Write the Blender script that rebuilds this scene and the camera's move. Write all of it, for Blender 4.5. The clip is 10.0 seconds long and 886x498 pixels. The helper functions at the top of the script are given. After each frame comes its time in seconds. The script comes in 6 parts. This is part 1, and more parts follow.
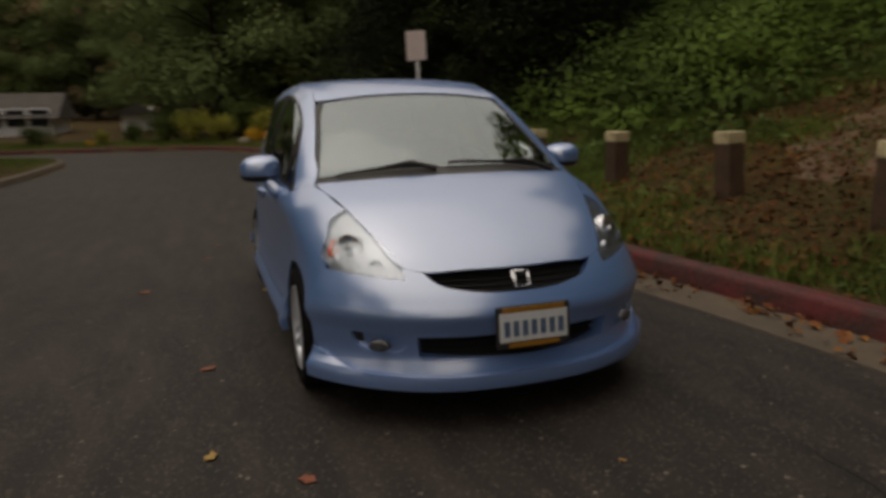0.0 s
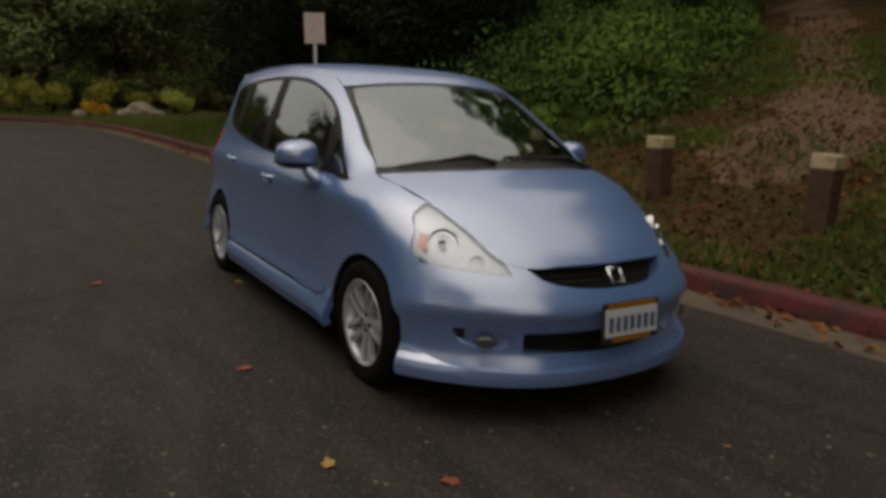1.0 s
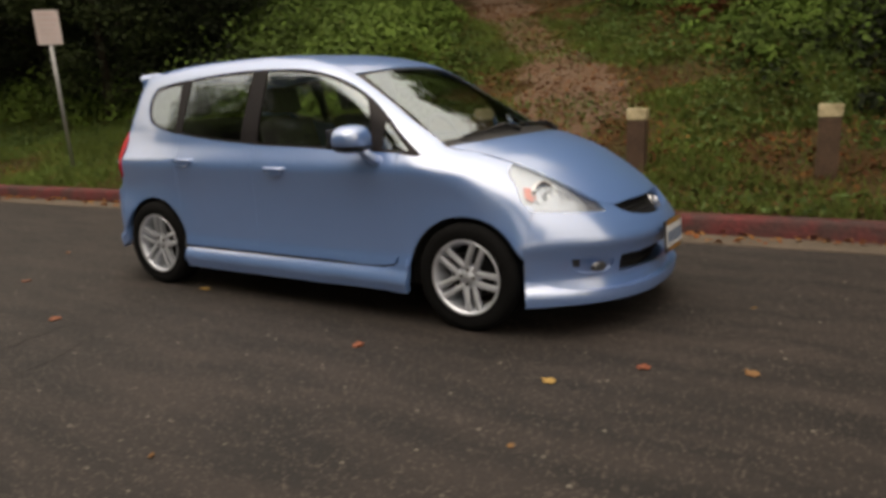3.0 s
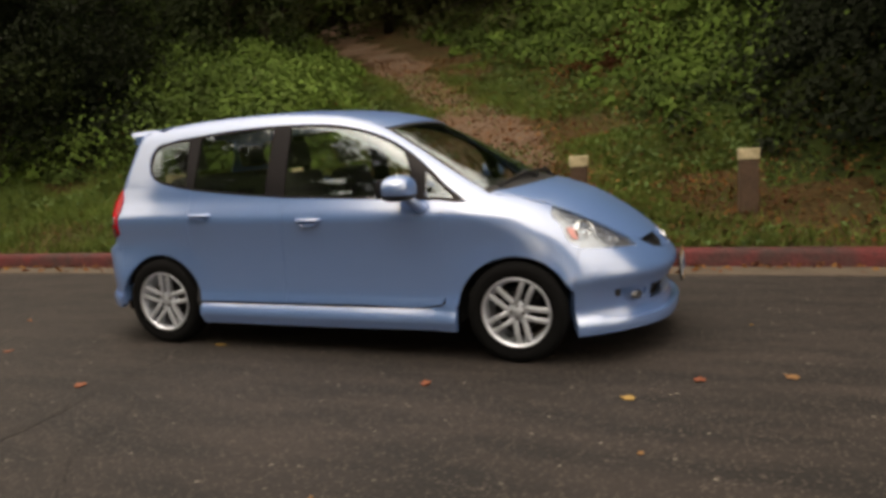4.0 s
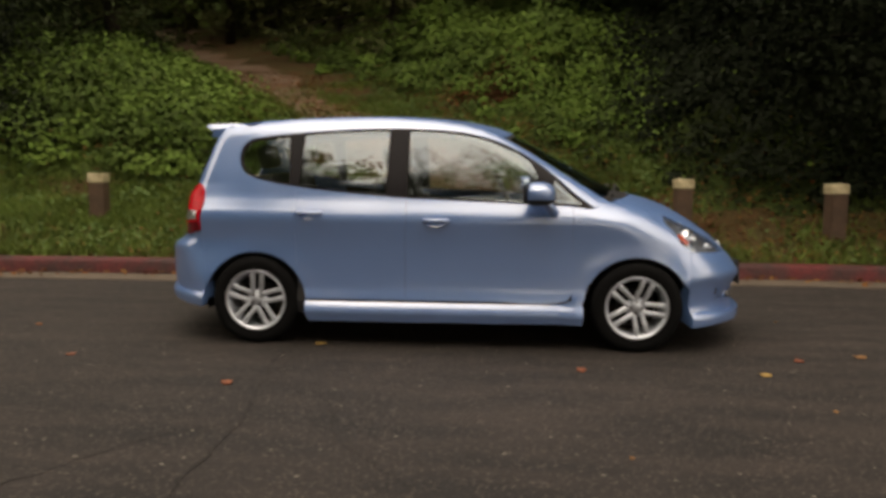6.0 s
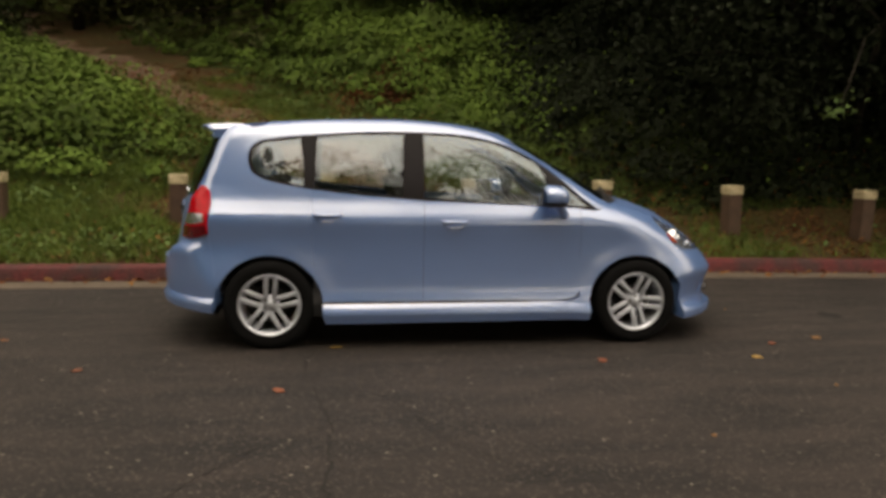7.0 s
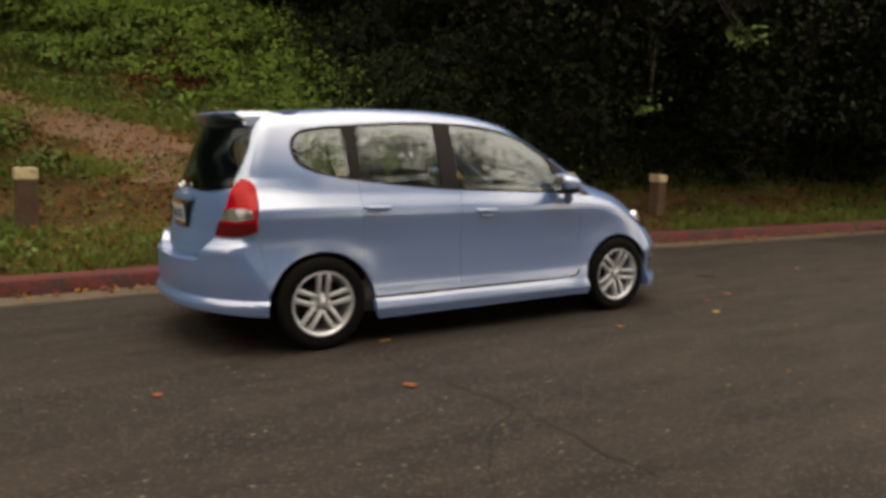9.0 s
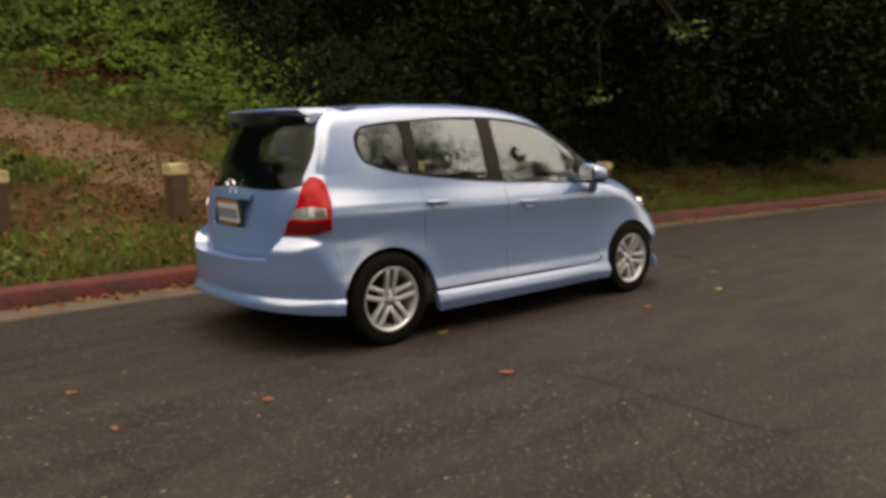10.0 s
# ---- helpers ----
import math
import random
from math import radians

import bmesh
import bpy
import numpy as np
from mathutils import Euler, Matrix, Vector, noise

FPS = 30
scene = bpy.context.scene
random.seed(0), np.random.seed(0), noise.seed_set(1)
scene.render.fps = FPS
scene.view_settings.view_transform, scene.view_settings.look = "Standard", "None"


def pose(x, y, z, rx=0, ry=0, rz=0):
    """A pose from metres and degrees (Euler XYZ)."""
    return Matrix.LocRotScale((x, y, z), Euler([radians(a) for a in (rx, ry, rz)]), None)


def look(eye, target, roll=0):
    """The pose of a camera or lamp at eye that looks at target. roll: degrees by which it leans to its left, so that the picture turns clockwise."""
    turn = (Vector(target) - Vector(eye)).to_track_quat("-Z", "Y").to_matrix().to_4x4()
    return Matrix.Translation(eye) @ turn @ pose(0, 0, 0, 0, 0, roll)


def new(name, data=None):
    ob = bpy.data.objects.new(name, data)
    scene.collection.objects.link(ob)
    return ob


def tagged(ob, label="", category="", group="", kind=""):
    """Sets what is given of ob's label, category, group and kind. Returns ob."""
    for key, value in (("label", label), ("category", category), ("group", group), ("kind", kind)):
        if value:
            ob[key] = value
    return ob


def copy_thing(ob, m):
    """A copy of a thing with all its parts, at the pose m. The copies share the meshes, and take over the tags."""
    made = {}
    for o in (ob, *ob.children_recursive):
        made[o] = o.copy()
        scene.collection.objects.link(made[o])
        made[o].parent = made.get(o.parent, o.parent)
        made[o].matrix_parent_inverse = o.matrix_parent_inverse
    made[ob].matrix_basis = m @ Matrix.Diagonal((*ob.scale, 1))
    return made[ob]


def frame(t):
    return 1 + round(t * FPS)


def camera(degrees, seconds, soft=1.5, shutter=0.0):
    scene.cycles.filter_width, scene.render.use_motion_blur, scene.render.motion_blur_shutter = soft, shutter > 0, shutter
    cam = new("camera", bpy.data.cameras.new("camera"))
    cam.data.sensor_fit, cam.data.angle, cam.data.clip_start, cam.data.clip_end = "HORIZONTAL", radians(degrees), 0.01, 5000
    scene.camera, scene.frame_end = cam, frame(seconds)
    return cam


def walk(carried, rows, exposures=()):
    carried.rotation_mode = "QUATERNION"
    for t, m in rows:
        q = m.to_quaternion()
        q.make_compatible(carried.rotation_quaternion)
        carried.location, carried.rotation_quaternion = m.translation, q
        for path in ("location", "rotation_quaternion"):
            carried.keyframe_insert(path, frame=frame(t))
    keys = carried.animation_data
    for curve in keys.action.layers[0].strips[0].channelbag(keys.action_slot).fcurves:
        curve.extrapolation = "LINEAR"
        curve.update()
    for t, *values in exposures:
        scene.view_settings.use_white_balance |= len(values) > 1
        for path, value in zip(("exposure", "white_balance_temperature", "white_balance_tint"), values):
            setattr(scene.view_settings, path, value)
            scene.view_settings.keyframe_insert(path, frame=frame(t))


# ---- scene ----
cam = camera(63.1, 10.0, 3.6, 0.4)
PATH = [
    (0, (-1.197, -4.593, 1.276), (-0.581, -2.727, 0.904), -1.4),
    (0.2, (-1.405, -4.515, 1.275), (-0.632, -2.71, 0.895), -0.7),
    (0.5, (-1.703, -4.377, 1.282), (-0.781, -2.654, 0.857), 0.9),
    (0.8, (-2.006, -4.197, 1.273), (-1.028, -2.51, 0.828), 0.2),
    (1, (-2.187, -4.094, 1.288), (-1.152, -2.43, 0.89), 2.3),
    (1.2, (-2.381, -4.006, 1.278), (-1.251, -2.394, 0.924), 2.4),
    (1.5, (-2.68, -3.885, 1.261), (-1.404, -2.394, 0.872), 2.7),
    (1.8, (-2.959, -3.725, 1.244), (-1.596, -2.32, 0.836), 1.9),
    (2, (-3.14, -3.603, 1.233), (-1.752, -2.235, 0.784), 0.8),
    (2.2, (-3.314, -3.487, 1.231), (-1.866, -2.171, 0.817), 1.9),
    (3.3, (-4.13, -2.838, 1.206), (-2.43, -1.868, 0.795), -2.9),
    (3.5, (-4.264, -2.675, 1.228), (-2.533, -1.742, 0.863), -2.3),
    (3.8, (-4.463, -2.448, 1.242), (-2.652, -1.65, 0.957), -3.8),
    (4, (-4.587, -2.282, 1.248), (-2.744, -1.563, 0.954), -3.3),
    (4.2, (-4.69, -2.094, 1.243), (-2.831, -1.41, 0.967), -3.0),
    (4.5, (-4.829, -1.806, 1.234), (-2.953, -1.156, 0.998), -1.3),
    (4.7, (-4.915, -1.621, 1.223), (-3.016, -1.02, 1.037), 0.4),
    (5, (-5.044, -1.362, 1.201), (-3.104, -0.935, 0.972), 0.3),
    (5.2, (-5.123, -1.176, 1.213), (-3.166, -0.851, 0.96), 0.7),
    (5.5, (-5.221, -0.872, 1.199), (-3.254, -0.616, 0.942), -0.5),
    (5.7, (-5.281, -0.659, 1.2), (-3.31, -0.428, 0.951), 0.1),
    (6.8, (-5.445, 0.561, 1.192), (-3.473, 0.345, 0.937), 0.1),
    (7, (-5.44, 0.785, 1.219), (-3.475, 0.5, 0.977), 1.0),
    (7.2, (-5.429, 0.997, 1.206), (-3.475, 0.622, 1.0), 1.0),
    (7.5, (-5.388, 1.308, 1.195), (-3.49, 0.721, 0.966), 1.0),
    (7.8, (-5.308, 1.624, 1.183), (-3.441, 0.94, 0.961), 0.8),
    (8, (-5.233, 1.839, 1.173), (-3.386, 1.105, 0.945), 1.0),
    (8.2, (-5.156, 2.047, 1.175), (-3.33, 1.255, 0.972), 2.1),
    (8.5, (-5.062, 2.353, 1.179), (-3.287, 1.451, 0.988), 1.0),
    (8.8, (-4.947, 2.666, 1.186), (-3.247, 1.647, 0.923), 1.1),
    (9, (-4.847, 2.868, 1.189), (-3.159, 1.825, 0.932), 0.8),
    (9.2, (-4.738, 3.062, 1.19), (-3.064, 2.005, 0.909), 0.0),
    (9.5, (-4.571, 3.334, 1.196), (-2.929, 2.217, 0.958), 1.0),
    (9.7, (-4.469, 3.508, 1.198), (-2.871, 2.329, 0.96), 0.0),
    (10, (-4.304, 3.777, 1.206), (-2.796, 2.494, 0.925), -0.3),
]
BASE_STOPS = -1.49
EXPOSURE = [(0.0, -0.57, 7800), (2.2, -0.33, 7700), (3.3, 0.68, 8000), (4.5, 0.60, 8100), (5.5, 0.45, 8100), (7.5, 0.48, 8400), (10.0, 0.68, 8700)]
walk(cam, [(t, look(eye, target, roll)) for t, eye, target, roll in PATH], [(t, BASE_STOPS + e, k, 14) for t, e, k in EXPOSURE])

# ---- light: overcast sky over a clearing ----
world = bpy.data.worlds.new("sky")
scene.world = world
world.use_nodes = True
wn = world.node_tree.nodes
sky = wn.new("ShaderNodeTexSky")
sky.sky_type = "NISHITA"
sky.sun_disc = False
sky.sun_elevation = radians(70)
sky.sun_rotation = radians(290)
sky.air_density, sky.dust_density, sky.ozone_density = 0.6, 10.0, 1.0
grey = wn.new("ShaderNodeHueSaturation")
grey.inputs["Saturation"].default_value = 0.2
world.node_tree.links.new(sky.outputs[0], grey.inputs["Color"])
world.node_tree.links.new(grey.outputs[0], wn["Background"].inputs[0])
wn["Background"].inputs[1].default_value = 0.05
cloud, both = wn.new("ShaderNodeBackground"), wn.new("ShaderNodeAddShader")  # even cloud cover
cloud.inputs[0].default_value = (1.0, 1.0, 0.985, 1)
dome, upward, cover = wn.new("ShaderNodeTexCoord"), wn.new("ShaderNodeSeparateXYZ"), wn.new("ShaderNodeMapRange")  # an overcast sky is brighter overhead than at the horizon
cover.inputs[3].default_value, cover.inputs[4].default_value = 1.6, 2.9
world.node_tree.links.new(dome.outputs["Generated"], upward.inputs[0])
world.node_tree.links.new(upward.outputs["Z"], cover.inputs[0])
toward, leaning, glow = wn.new("ShaderNodeVectorMath"), wn.new("ShaderNodeMapRange"), wn.new("ShaderNodeMath")  # thinner cloud on the open side, where the sun stands
toward.operation, glow.operation = "DOT_PRODUCT", "MULTIPLY"
toward.inputs[1].default_value = (-0.80, 0.05, 0.60)
leaning.inputs[1].default_value, leaning.inputs[2].default_value, leaning.inputs[3].default_value, leaning.inputs[4].default_value = -1.0, 1.0, 0.60, 1.50
world.node_tree.links.new(dome.outputs["Generated"], toward.inputs[0])
world.node_tree.links.new(toward.outputs["Value"], leaning.inputs[0])
world.node_tree.links.new(cover.outputs[0], glow.inputs[0])
world.node_tree.links.new(leaning.outputs[0], glow.inputs[1])
world.node_tree.links.new(glow.outputs[0], cloud.inputs[1])
world.node_tree.links.new(wn["Background"].outputs[0], both.inputs[0])
world.node_tree.links.new(cloud.outputs[0], both.inputs[1])
world.node_tree.links.new(both.outputs[0], wn["World Output"].inputs[0])
sun = new("sun", bpy.data.lights.new("sun", "SUN"))
sun.data.energy, sun.data.angle, sun.data.color = 0.5, radians(60), (1.0, 0.97, 0.92)
sun.matrix_world = look((-2, 0, 20), (0, 0, 0))


# ---- materials ----
def material(name, base, rough=0.6, metal=0.0, vary=0.25, size=3.0, fine=60.0, bump=0.0, second=None, islands=0.0, objects=0.0, coat=0.0, fleck=0.0):
    """A surface with a coarse and a fine variation of its colour, relief, and chance differences piece by piece."""
    m = bpy.data.materials.new(name)
    m.use_nodes = True
    t, n = m.node_tree, m.node_tree.nodes
    b = n["Principled BSDF"]
    co = n.new("ShaderNodeTexCoord")
    big, small = n.new("ShaderNodeTexNoise"), n.new("ShaderNodeTexNoise")
    big.inputs["Scale"].default_value, small.inputs["Scale"].default_value = size, fine
    big.inputs["Detail"].default_value, small.inputs["Detail"].default_value = 5, 3
    for x in (big, small):
        t.links.new(co.outputs["Object"], x.inputs["Vector"])
    mix = n.new("ShaderNodeMix")
    mix.data_type = "RGBA"
    other = second or [c * (1 - vary) for c in base]
    mix.inputs["A"].default_value, mix.inputs["B"].default_value = (*base, 1), (*other, 1)
    ramp = n.new("ShaderNodeMapRange")
    ramp.inputs[1].default_value, ramp.inputs[2].default_value = 0.35, 0.65
    t.links.new(big.outputs["Fac"], ramp.inputs[0])
    t.links.new(ramp.outputs[0], mix.inputs["Factor"])
    hsv = n.new("ShaderNodeHueSaturation")
    t.links.new(mix.outputs["Result"], hsv.inputs["Color"])
    val = n.new("ShaderNodeMapRange")
    val.inputs[1].default_value, val.inputs[2].default_value = 0.25, 0.75
    val.inputs[3].default_value, val.inputs[4].default_value = 1 - vary - fleck, 1 + vary + fleck
    t.links.new(small.outputs["Fac"], val.inputs[0])
    out = val.outputs[0]
    if islands or objects:
        geo = n.new("ShaderNodeNewGeometry") if islands else n.new("ShaderNodeObjectInfo")
        chance = geo.outputs["Random Per Island"] if islands else geo.outputs["Random"]
        amount = islands or objects
        r = n.new("ShaderNodeMapRange")
        r.inputs[3].default_value, r.inputs[4].default_value = 1 - amount, 1 + amount
        t.links.new(chance, r.inputs[0])
        mul = n.new("ShaderNodeMath")
        mul.operation = "MULTIPLY"
        t.links.new(out, mul.inputs[0])
        t.links.new(r.outputs[0], mul.inputs[1])
        out = mul.outputs[0]
        hue = n.new("ShaderNodeMapRange")
        hue.inputs[3].default_value, hue.inputs[4].default_value = 0.5 - 0.05 * amount, 0.5 + 0.05 * amount
        t.links.new(chance, hue.inputs[0])
        t.links.new(hue.outputs[0], hsv.inputs["Hue"])
    t.links.new(out, hsv.inputs["Value"])
    t.links.new(hsv.outputs[0], b.inputs["Base Color"])
    b.inputs["Roughness"].default_value, b.inputs["Metallic"].default_value = rough, metal
    b.inputs["Coat Weight"].default_value, b.inputs["Coat Roughness"].default_value = coat, 0.04
    if bump:
        bp = n.new("ShaderNodeBump")
        bp.inputs["Strength"].default_value, bp.inputs["Distance"].default_value = 1.0, bump
        t.links.new(small.outputs["Fac"], bp.inputs["Height"])
        t.links.new(bp.outputs[0], b.inputs["Normal"])
    return m


def leaf_material(name, base, second, vary=0.3, through=0.25):
    m = material(name, base, rough=0.55, vary=0.12, size=0.9, fine=14, second=second, islands=vary * 0.6)
    b = m.node_tree.nodes["Principled BSDF"]
    b.inputs["Transmission Weight"].default_value = 0.0
    b.inputs["Specular IOR Level"].default_value = 0.12
    b.inputs["Roughness"].default_value = 0.75
    return m


def asphalt_material():
    """Worn asphalt: broad stains and wheel tracks, mottling, and pale stones in a dark binder."""
    m = material("asphalt", (0.0197, 0.0144, 0.0120), rough=0.78, vary=0.2, size=0.45, fine=85, bump=0.004, second=(0.0113, 0.0083, 0.0068), fleck=0.2)
    t, n = m.node_tree, m.node_tree.nodes
    b = n["Principled BSDF"]
    old = b.inputs["Base Color"].links[0].from_socket
    co = n.new("ShaderNodeTexCoord")
    cells = n.new("ShaderNodeTexVoronoi")
    cells.inputs["Scale"].default_value = 95
    stone = n.new("ShaderNodeMapRange")
    stone.inputs[1].default_value, stone.inputs[2].default_value, stone.inputs[3].default_value, stone.inputs[4].default_value = 0.83, 0.98, 0.0, 1.0
    patch = n.new("ShaderNodeTexNoise")
    patch.inputs["Scale"].default_value, patch.inputs["Detail"].default_value = 5.5, 6
    lift = n.new("ShaderNodeMapRange")
    lift.inputs[1].default_value, lift.inputs[2].default_value, lift.inputs[3].default_value, lift.inputs[4].default_value = 0.38, 0.62, 0.5, 1.5
    grey_mix, mul = n.new("ShaderNodeMix"), n.new("ShaderNodeHueSaturation")
    grey_mix.data_type = "RGBA"
    grey_mix.inputs["B"].default_value = (0.072, 0.057, 0.046, 1)
    along = n.new("ShaderNodeMapping")  # streaks run with the traffic
    along.inputs["Scale"].default_value = (1.0, 0.22, 1.0)
    t.links.new(co.outputs["Object"], along.inputs["Vector"])
    t.links.new(along.outputs[0], patch.inputs["Vector"])
    t.links.new(co.outputs["Object"], cells.inputs["Vector"])
    sep = n.new("ShaderNodeSeparateColor")
    t.links.new(cells.outputs["Color"], sep.inputs[0])
    t.links.new(sep.outputs[0], stone.inputs[0])
    t.links.new(patch.outputs["Fac"], lift.inputs[0])
    t.links.new(old, mul.inputs["Color"])
    t.links.new(lift.outputs[0], mul.inputs["Value"])
    t.links.new(stone.outputs[0], grey_mix.inputs["Factor"])
    t.links.new(mul.outputs[0], grey_mix.inputs["A"])
    chips, rare = n.new("ShaderNodeTexVoronoi"), n.new("ShaderNodeMapRange")  # loose pale chips
    chips.inputs["Scale"].default_value = 34
    rare.inputs[1].default_value, rare.inputs[2].default_value, rare.inputs[3].default_value, rare.inputs[4].default_value = 0.979, 0.990, 0.0, 1.0
    close, both_on, pale = n.new("ShaderNodeMath"), n.new("ShaderNodeMath"), n.new("ShaderNodeMix")
    close.operation, both_on.operation, pale.data_type = "LESS_THAN", "MULTIPLY", "RGBA"
    close.inputs[1].default_value = 0.32
    split = n.new("ShaderNodeSeparateColor")
    t.links.new(co.outputs["Object"], chips.inputs["Vector"])
    t.links.new(chips.outputs["Color"], split.inputs[0])
    t.links.new(split.outputs[1], rare.inputs[0])
    t.links.new(chips.outputs["Distance"], close.inputs[0])
    t.links.new(rare.outputs[0], both_on.inputs[0])
    t.links.new(close.outputs[0], both_on.inputs[1])
    t.links.new(both_on.outputs[0], pale.inputs["Factor"])
    t.links.new(grey_mix.outputs["Result"], pale.inputs["A"])
    pale.inputs["B"].default_value = (0.17, 0.15, 0.12, 1)
    t.links.new(pale.outputs["Result"], b.inputs["Base Color"])
    return m


# green floor below the plants; also painted where the wood shades bare soil
UNDERGROWTH_SHADE = material("undergrowth_and_shade", (0.036, 0.052, 0.013), rough=0.95, vary=0.5, size=2.5, fine=14, bump=0.05, second=(0.022, 0.030, 0.009))
ASPHALT = asphalt_material()
CONCRETE = material("concrete", (0.120, 0.092, 0.066), rough=0.85, vary=0.25, size=3, fine=60, bump=0.004)
RED_PAINT = material("red_kerb_paint", (0.118, 0.015, 0.016), rough=0.75, vary=0.35, size=4, fine=30, bump=0.008, second=(0.048, 0.020, 0.018))
SOIL = material("soil", (0.057, 0.047, 0.0180), rough=0.95, vary=0.45, size=1.5, fine=16, bump=0.04, second=(0.068, 0.0370, 0.0160))
DIRT = material("trail_dirt", (0.162, 0.112, 0.079), rough=0.95, vary=0.35, size=1.1, fine=22, bump=0.03, second=(0.134, 0.081, 0.050))
WOOD = material("post_wood", (0.0893, 0.0500, 0.0308), rough=0.8, vary=0.3, size=5, fine=40, bump=0.004, objects=0.15)
CAP = material("post_cap_paint", (0.6510, 0.5600, 0.3520), rough=0.7, vary=0.2, size=8, fine=50, bump=0.003, second=(0.3990, 0.3300, 0.1936))
STEEL = material("galvanised_steel", (0.42, 0.42, 0.42), rough=0.45, metal=0.7, vary=0.12, size=10, fine=80)
SIGN_WHITE = material("sign_white", (0.66, 0.56, 0.55), rough=0.5, vary=0.06, size=6, fine=40)
BARK = material("bark", (0.0252, 0.0190, 0.0123), rough=0.9, vary=0.35, size=2.5, fine=18, bump=0.02)
# trunk colour carries the shade of the wood, so stems sink into it
SHADED_BARK = material("shaded_bark", (0.011, 0.0088, 0.0064), rough=0.9, vary=0.35, size=2.5, fine=18, bump=0.02)
for earth, gloss in ((SOIL, 0.12), (DIRT, 0.12), (UNDERGROWTH_SHADE, 0.08), (SHADED_BARK, 0.08), (BARK, 0.15)):
    earth.node_tree.nodes["Principled BSDF"].inputs["Specular IOR Level"].default_value = gloss
PALE_BARK = material("pale_bark", (0.0473, 0.0390, 0.0273), rough=0.9, vary=0.35, size=2.5, fine=18, bump=0.015)
IVY = leaf_material("ivy_leaf", (0.0780, 0.1220, 0.0250), (0.0450, 0.0720, 0.0160))
GRASS = leaf_material("grass_blade", (0.1300, 0.1850, 0.0400), (0.0947, 0.1250, 0.0300))
CROWN = leaf_material("tree_leaf", (0.0777, 0.1100, 0.0264), (0.0441, 0.0650, 0.0176))
# darker copy of the tree leaf, with the wood's shade put into it
SHADE_CROWN = leaf_material("shaded_tree_leaf", (0.036, 0.050, 0.016), (0.021, 0.030, 0.010))
NEEDLE = leaf_material("needle_leaf", (0.0735, 0.0800, 0.0246), (0.0473, 0.0560, 0.0176))
SHRUB = leaf_material("shrub_leaf", (0.3150, 0.3000, 0.0528), (0.1890, 0.2100, 0.0440))
PALE_CROWN = leaf_material("pale_tree_leaf", (0.190, 0.250, 0.095), (0.120, 0.160, 0.060))
# leaf colour taken near black: the wood's deep shade is in the colour
SHADED_LEAF = leaf_material("shaded_leaf", (0.0120, 0.0172, 0.0062), (0.0072, 0.0110, 0.0042))
FALL = leaf_material("fallen_leaf", (0.28, 0.11, 0.035), (0.13, 0.055, 0.024), vary=0.5)
YELLOW = leaf_material("yellow_flower", (0.6, 0.36, 0.03), (0.45, 0.25, 0.03))
ROCK = material("boulder", (0.2520, 0.2100, 0.1584), rough=0.9, vary=0.3, size=2, fine=20, bump=0.02)
HOUSE_WHITE = material("white_siding", (0.82, 0.83, 0.86), rough=0.7, vary=0.06, size=1, fine=20)
ROOFING = material("roof_shingle", (0.09, 0.08, 0.075), rough=0.9, vary=0.25, size=2, fine=20)
DARK_GLASS = material("window_dark", (0.03, 0.035, 0.04), rough=0.08, vary=0.1)


# ---- small builders ----
def mesh_of(name, verts, faces, mats, smooth=False):
    me = bpy.data.meshes.new(name)
    me.from_pydata([tuple(v) for v in verts], [], faces)
    for m in mats if isinstance(mats, (list, tuple)) else [mats]:
        me.materials.append(m)
    if smooth:
        me.polygons.foreach_set("use_smooth", [True] * len(me.polygons))
    me.update()
    return me


def child(name, me, parent, label=""):
    ob = new(name, me)
    ob.parent = parent
    return tagged(ob, label)


def empty(name, m, label, category, group="", kind=""):
    ob = new(name)
    ob.empty_display_size = 0.2
    ob.matrix_world = m
    return tagged(ob, label, category, group, kind)


def part(name, bm, mat, parent, label="", smooth=False):
    me = bpy.data.meshes.new(name)
    bm.to_mesh(me)
    bm.free()
    me.materials.append(mat)
    if smooth:
        me.polygons.foreach_set("use_smooth", [True] * len(me.polygons))
    return child(name, me, parent, label)


def box(sx, sy, sz, at=(0, 0, 0), bevel=0.0, seg=1, turn=None):
    bm = bmesh.new()
    bmesh.ops.create_cube(bm, size=1.0, matrix=Matrix.Diagonal((sx, sy, sz, 1)))
    if bevel:
        bmesh.ops.bevel(bm, geom=bm.edges[:], offset=bevel, segments=seg, affect="EDGES", profile=0.7)
    bmesh.ops.transform(bm, matrix=Matrix.Translation(at) @ (turn or Matrix()), verts=bm.verts)
    return bm


def tube(points, radii, sides=8, closed_ends=True):
    """A tapered tube along points."""
    verts, faces = [], []
    pts = [Vector(p) for p in points]
    for i, p in enumerate(pts):
        d = (pts[min(i + 1, len(pts) - 1)] - pts[max(i - 1, 0)]).normalized()
        u = d.orthogonal().normalized() if i == 0 else (u - d * u.dot(d)).normalized()
        v = d.cross(u)
        for k in range(sides):
            a = 2 * math.pi * k / sides
            verts.append(p + (u * math.cos(a) + v * math.sin(a)) * radii[i])
    for i in range(len(pts) - 1):
        for k in range(sides):
            a, b = i * sides + k, i * sides + (k + 1) % sides
            faces.append((a, b, b + sides, a + sides))
    if closed_ends:
        faces.append(tuple(range(sides))[::-1])
        faces.append(tuple(range((len(pts) - 1) * sides, len(pts) * sides)))
    return verts, faces


def joined(pieces):
    verts, faces = [], []
    for v, f in pieces:
        k = len(verts)
        verts += list(v)
        faces += [tuple(i + k for i in g) for g in f]
    return verts, faces


